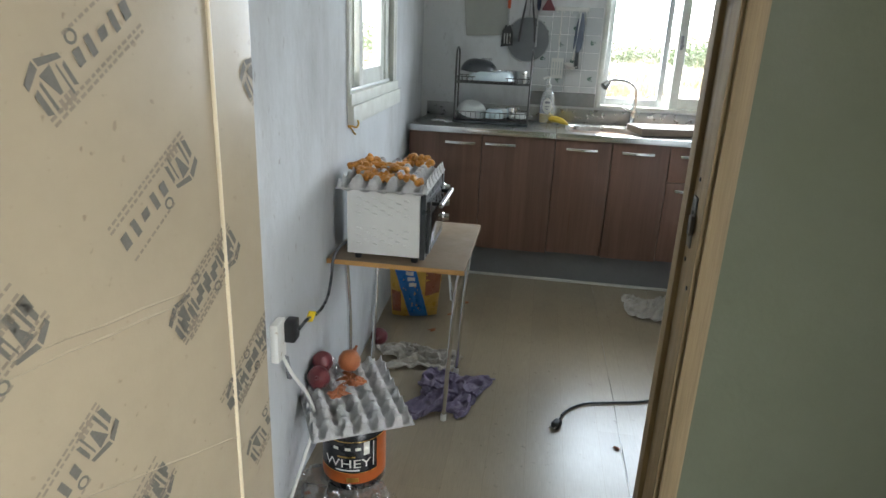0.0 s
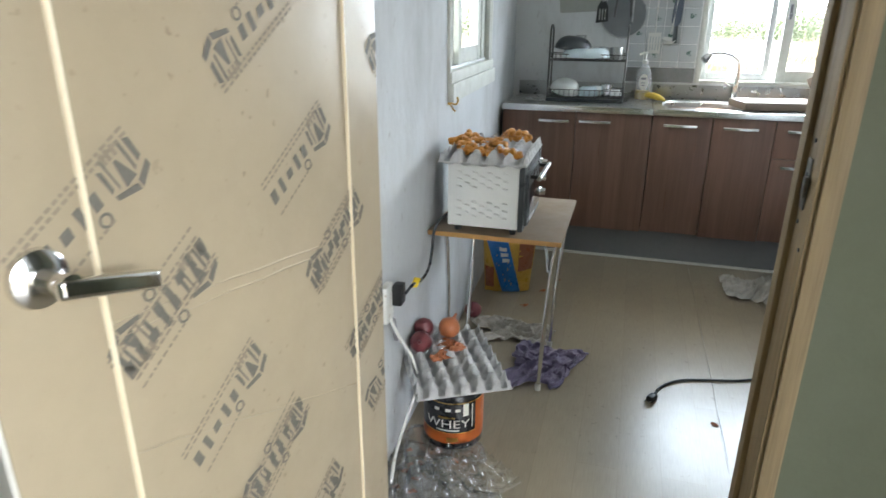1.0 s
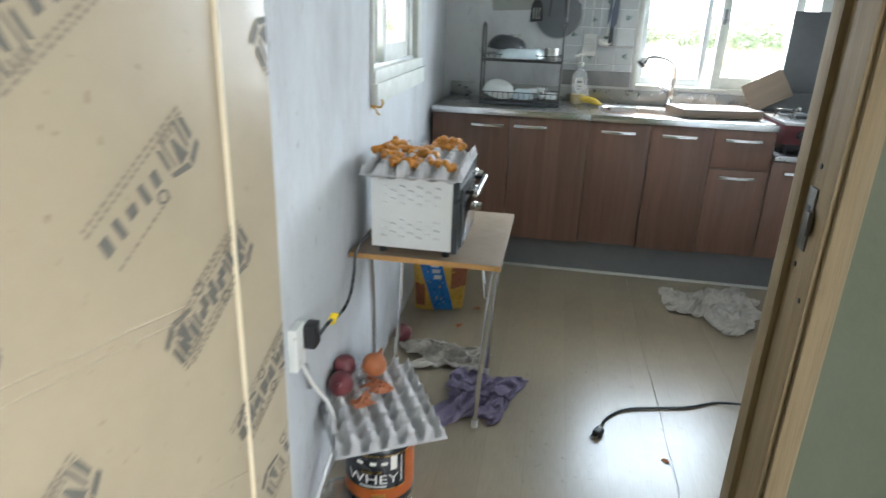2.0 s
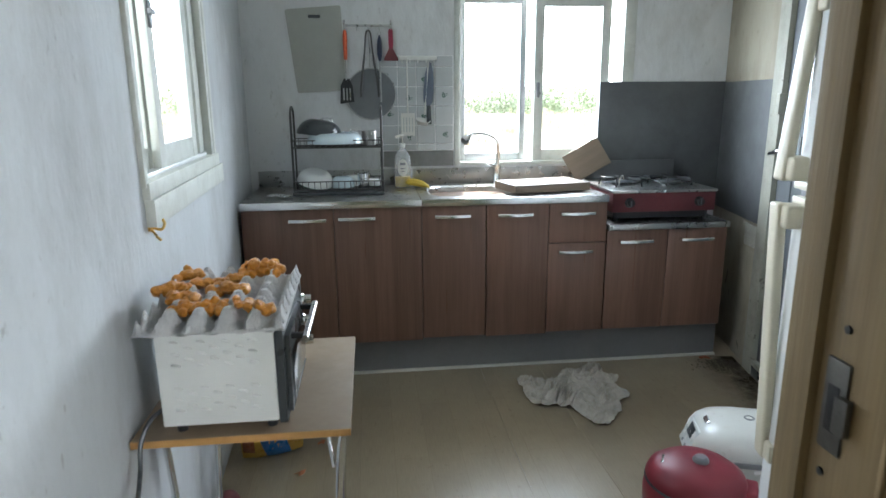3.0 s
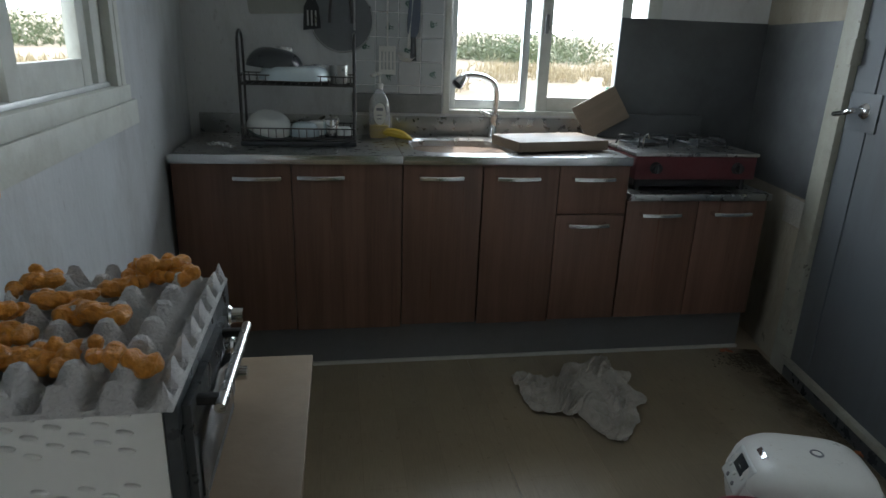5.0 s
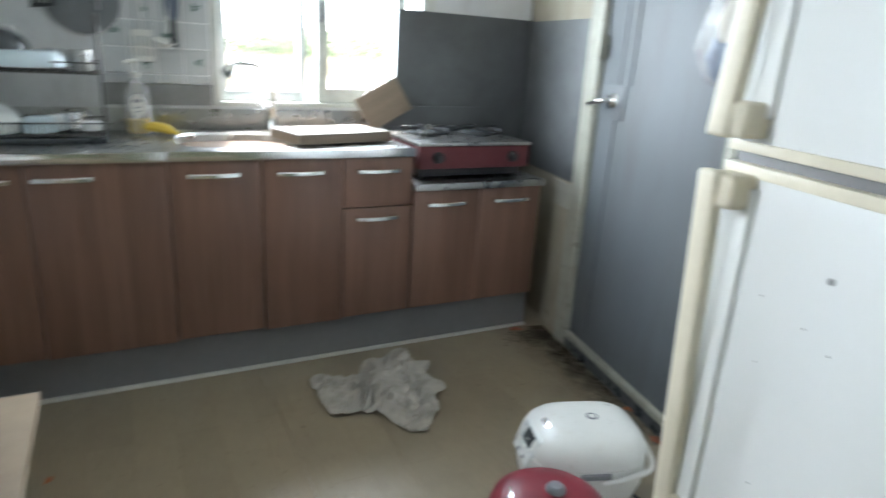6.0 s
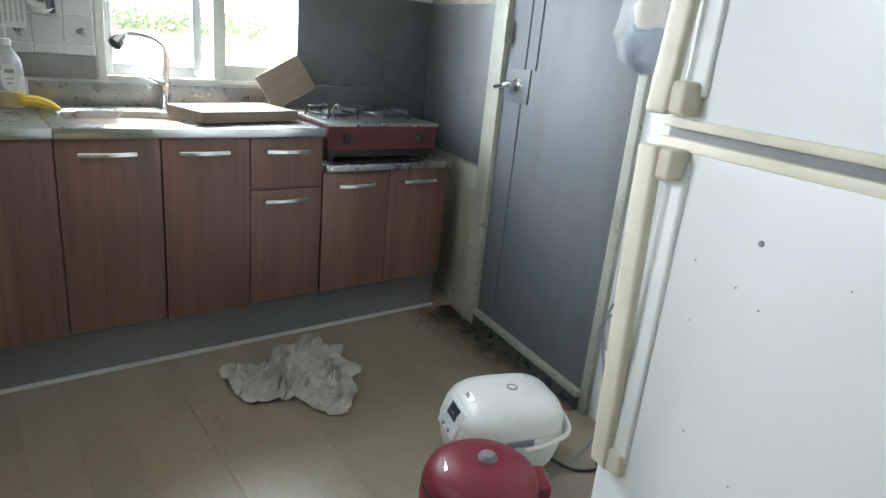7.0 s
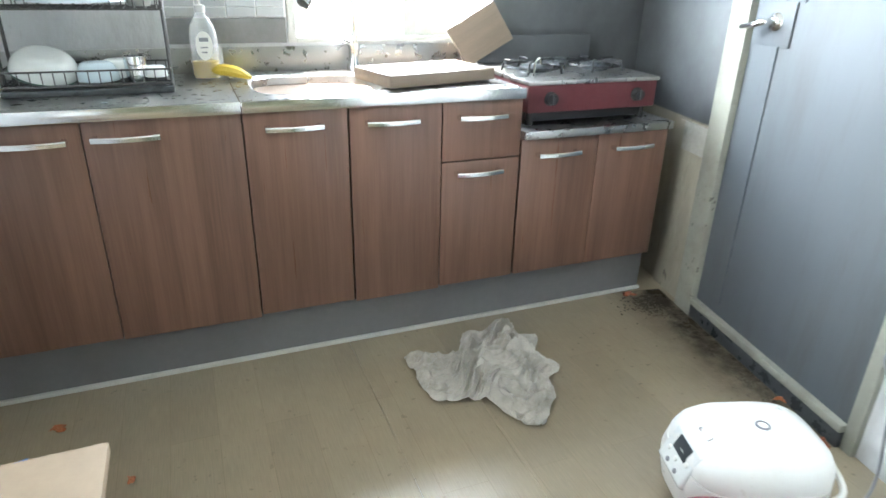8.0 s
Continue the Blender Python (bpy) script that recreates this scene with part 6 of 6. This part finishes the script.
# pendant bulb
lp = thing("light_bulb", "unlit bulb hanging on a short cord from the ceiling", "light bulb", (1.377, 2.60, CZ))
part("cord", tube([(1.377, 2.60, CZ), (1.377, 2.60, 1.985)], 0.004, 8), M["whitep"], lp)
part("socket", lathe([(0.010, 0.075), (0.017, 0.06), (0.018, 0.0), (0, 0)], 16, pose(1.377, 2.60, 1.93)), M["whitep"], lp)
part("globe", lathe([(0.014, 0.0), (0.018, -0.02), (0.031, -0.052), (0.033, -0.075), (0.024, -0.098), (0, -0.107)], 24, pose(1.377, 2.60, 1.932)), M["cup"], lp)

# scraps on the floor
SCRAPS = ((2.27, 3.035, 0.05), (0.30, 2.25, 0.03), (0.36, 2.45, 0.03), (0.10, 2.75, 0.06), (0.22, 2.90, 0.04), (2.30, 2.29, 0.05), (2.24, 2.10, 0.04), (0.42, 2.62, 0.025), (1.08, 1.48, 0.02))
for k, (x, y, s) in enumerate(SCRAPS):
    crumple("food_scrap", s, s * 0.7, s * 0.3, (x, y, 0.0), 40 * k, M["onion2"] if k % 3 else M["bagr"], "dry brown scrap of peel on the floor", "food scrap", 120 + k, n=10, thick=0.001)
grime = mat("black_grime", (0.10, 0.082, 0.06), 0.7, var=0.4, scale=20)
rng = np.random.RandomState(12)
bm = bmesh.new()
for k in range(1500):
    if k < 600:
        x, y, s = 2.443 - abs(rng.normal(0, 0.028)), rng.uniform(2.2, 3.0), rng.uniform(0.001, 0.005)
    elif k < 1440:
        x, y, s = 2.44 - abs(rng.normal(0, 0.075)), 3.0 + rng.normal(0, 0.05), rng.uniform(0.001, 0.006)
    else:
        x, y, s = 2.44 - abs(rng.normal(0, 0.12)), rng.uniform(2.2, 3.0), rng.uniform(0.001, 0.004)
    if x > 2.44 or y > 3.066:
        continue
    n = 7
    bm.faces.new([bm.verts.new((x + s * rng.uniform(0.4, 1.2) * math.cos(2 * math.pi * q / n), y + 1.5 * s * rng.uniform(0.4, 1.2) * math.sin(2 * math.pi * q / n), 0.0006)) for q in range(n)])
turned(tagged(finish("grime", bm, grime), "black grime flecks along the steel door's foot", "dirt", kind="stuff"), EAST)


def dark_film():
    """Dark floor tint, ramped up towards the threshold and the corner, broken by noise."""
    m = bpy.data.materials.new("threshold_tint")
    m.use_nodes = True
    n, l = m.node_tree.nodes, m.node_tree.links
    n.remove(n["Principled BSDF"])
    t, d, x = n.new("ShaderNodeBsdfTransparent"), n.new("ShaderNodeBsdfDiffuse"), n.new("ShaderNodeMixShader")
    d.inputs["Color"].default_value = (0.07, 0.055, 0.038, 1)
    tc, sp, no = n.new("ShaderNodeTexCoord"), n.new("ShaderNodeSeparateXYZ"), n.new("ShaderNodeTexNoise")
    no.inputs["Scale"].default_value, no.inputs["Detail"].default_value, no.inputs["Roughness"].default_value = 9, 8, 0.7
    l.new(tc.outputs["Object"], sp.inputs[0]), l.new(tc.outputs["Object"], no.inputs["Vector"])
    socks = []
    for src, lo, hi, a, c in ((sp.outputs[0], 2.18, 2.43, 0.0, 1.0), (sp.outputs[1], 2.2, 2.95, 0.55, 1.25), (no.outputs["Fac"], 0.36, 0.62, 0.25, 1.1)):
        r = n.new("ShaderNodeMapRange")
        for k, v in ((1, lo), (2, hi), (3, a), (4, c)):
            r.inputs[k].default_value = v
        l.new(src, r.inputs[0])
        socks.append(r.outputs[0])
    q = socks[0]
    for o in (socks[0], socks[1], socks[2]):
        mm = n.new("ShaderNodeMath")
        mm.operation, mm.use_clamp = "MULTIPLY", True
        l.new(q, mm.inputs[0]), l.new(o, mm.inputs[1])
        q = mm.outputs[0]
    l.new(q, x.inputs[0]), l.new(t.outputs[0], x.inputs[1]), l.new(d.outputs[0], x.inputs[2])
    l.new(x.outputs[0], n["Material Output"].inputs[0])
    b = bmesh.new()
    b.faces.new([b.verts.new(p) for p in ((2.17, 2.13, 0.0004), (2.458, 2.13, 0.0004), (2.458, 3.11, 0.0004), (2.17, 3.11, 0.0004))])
    turned(tagged(finish("dirt", b, m), "dark tint on the vinyl that deepens towards the steel door", "dirt", kind="stuff"), EAST)


dark_film()


# ---- outside ----
gb = bmesh.new()
n = 40
gv = [[None] * (n + 1) for _ in range(n + 1)]
for i in range(n + 1):
    for j in range(n + 1):
        u, v = (i / n * 2 - 1), (j / n * 2 - 1)
        x, y = 1 + 900 * u * abs(u) ** 1.6, 3 + 900 * v * abs(v) ** 1.6
        d = math.hypot(x - 1, y - 2)
        z = -0.35 + (0.25 * noise.noise(Vector((x * 0.15, y * 0.15, 0))) if d > 6 else 0) + (max(0, d - 90) * 0.05 * (0.6 + 0.5 * noise.noise(Vector((x * 0.006, y * 0.006, 2)))))
        gv[i][j] = gb.verts.new((x, y, z))
for i in range(n):
    for j in range(n):
        gb.faces.new((gv[i][j], gv[i + 1][j], gv[i + 1][j + 1], gv[i][j + 1]))
solid("ground", gb, M["earth"], "bare dry earth and fields outside", "ground", "structure")


def foliage(name, spots, leaf, material, label, category, seed, tall=1.0):
    """Many small leaf blades gathered in uneven clumps: one piece of stuff."""
    rng = np.random.RandomState(seed)
    verts, faces = [], []
    for x, y, z, r, h, count in spots:
        for _ in range(count):
            a, q, w = rng.uniform(0, 6.283), rng.rand() ** 0.5, rng.rand()
            px, py = x + r * q * math.cos(a), y + r * q * math.sin(a)
            pz = z + h * w * (1 - 0.55 * q * q) * (0.75 + 0.5 * rng.rand())
            s = leaf * rng.uniform(0.6, 1.4)
            d = rng.normal(size=3)
            e = rng.normal(size=3)
            d, e = d / np.linalg.norm(d) * s, e / np.linalg.norm(e) * s * 0.55
            d[2] = abs(d[2]) * tall
            c = np.array((px, py, pz))
            k = len(verts)
            verts += [tuple(c - d * 0.5), tuple(c + e * 0.5), tuple(c + d), tuple(c - e * 0.5)]
            faces.append((k, k + 1, k + 2, k + 3))
    me = bpy.data.meshes.new(name)
    me.from_pydata(verts, [], faces)
    me.materials.append(material)
    return tagged(new(name, me), label, category, kind="stuff")


rng = np.random.RandomState(5)
spots = [(rng.uniform(-45, 60), rng.uniform(58, 84), -0.3, rng.uniform(2.5, 5.0), rng.uniform(1.6, 4.2), 520) for _ in range(60)]
foliage("far_shrubs", spots, 0.34, M["leafg"], "dense green shrubs beyond the field", "shrubs", 1)
spots = [(rng.uniform(-14, 24), rng.uniform(22, 48), -0.35, rng.uniform(0.6, 1.6), rng.uniform(0.4, 1.0), 260) for _ in range(60)]
foliage("dry_weeds", spots, 0.13, M["leafd"], "tall dry weeds outside the window", "weeds", 2, 3.0)
spots = [(rng.uniform(-26, -11), rng.uniform(-2, 22), -0.3, rng.uniform(0.8, 2.0), rng.uniform(1.0, 3.0), 300) for _ in range(26)]
foliage("far_shrubs", spots, 0.17, M["leafg"], "green shrubs across the yard", "shrubs", 3)

# added glowing ring all round, far behind the shrubs, to overexpose the windows
hz = bpy.data.materials.new("backdrop_glow")
hz.use_nodes = True
hz.node_tree.nodes.remove(hz.node_tree.nodes["Principled BSDF"])
em = hz.node_tree.nodes.new("ShaderNodeEmission")
em.inputs[0].default_value, em.inputs[1].default_value = (0.90, 0.96, 1.0, 1), 6.0
hz.node_tree.links.new(em.outputs[0], hz.node_tree.nodes["Material Output"].inputs[0])
solid("backdrop", lathe([(340, -6), (340, 190)], 64, pose(1, 2, 0)), hz, "added glowing ring for the bright sky along the horizon", "sky", "structure")

pole = thing("utility_pole", "pale concrete utility pole with a crossarm", "pole", (1.9, 20.0, -0.3))
part("shaft", tube([(1.9, 20, -0.3), (1.9, 20, 2.4)], [0.06, 0.04], 10), M["strip"], pole)
part("crossarm", box(1.45, 2.35, 19.96, 20.04, 2.20, 2.28, 0.01), M["strip"], pole)


def shed(at, w, d, h, label):
    s = thing("shed", label, "shed", at, local=True)
    wl = part("wall", wall_with_holes(0, w, h, 0, 0.1, [(w * 0.2, w * 0.4, 0.8, 1.7), (w * 0.6, w * 0.78, 0.0, 1.9)], "x"), M["strip"], s, smooth=False)
    part("wall", box(0, 0.1, 0.1, d, 0, h), M["strip"], s)
    part("wall", box(w - 0.1, w, 0.1, d, 0, h), M["strip"], s)
    part("wall", box(0.1, w - 0.1, d - 0.1, d, 0, h), M["strip"], s)
    part("roof", box(-0.2, w + 0.2, -0.3, d + 0.2, h, h + 0.12, 0.02), M["alu"], s)


shed((-17, 9, -0.3), 6, 4, 2.3, "low white shed across the yard")


def vine():
    v = thing("climbing_plant", "bare climbing vine with a few dark leaves outside the window", "plant", (-0.42, 2.6, -0.35))
    for pts in ([(-0.42, 2.62, -0.35), (-0.36, 2.56, 0.6), (-0.30, 2.48, 1.15), (-0.26, 2.42, 1.40), (-0.30, 2.36, 1.62)], [(-0.36, 2.56, 0.6), (-0.28, 2.40, 1.14), (-0.25, 2.25, 1.22), (-0.24, 2.05, 1.30), (-0.25, 1.85, 1.22)],
                [(-0.30, 2.48, 1.15), (-0.24, 2.50, 1.30), (-0.22, 2.44, 1.46)], [(-0.28, 2.42, 1.12), (-0.24, 2.30, 1.14), (-0.26, 2.12, 1.12), (-0.24, 1.90, 1.16)], [(-0.26, 2.42, 1.40), (-0.25, 2.28, 1.52), (-0.26, 2.10, 1.55), (-0.26, 1.88, 1.50)]):
        c = curve_pts(pts, 8)
        part("stem", tube(c, [0.007 - 0.005 * k / len(c) for k in range(len(c))], 6), M["bark"], v)
    rg = np.random.RandomState(9)
    for k in range(13):
        x, y, z = -0.25 + rg.uniform(-0.04, 0.03), 2.40 + rg.uniform(-0.10, 0.10), 1.16 + rg.uniform(0, 0.36)
        s = rg.uniform(0.015, 0.032)
        bm = bmesh.new()
        o = [(0, 0, 0), (0.45, 0.35, 0.1), (0.3, 0.8, 0.12), (0, 1.25, -0.05), (-0.3, 0.8, 0.12), (-0.45, 0.35, 0.1)]
        vs = [bm.verts.new(Vector(p) * s) for p in o]
        bm.faces.new((vs[0], vs[1], vs[2], vs[3])), bm.faces.new((vs[0], vs[3], vs[4], vs[5]))
        bmesh.ops.transform(bm, matrix=pose(x, y, z, rg.uniform(-80, 80), rg.uniform(-60, 60), rg.uniform(0, 360)), verts=bm.verts)
        part("leaf", bm, M["leafg"], v)


vine()
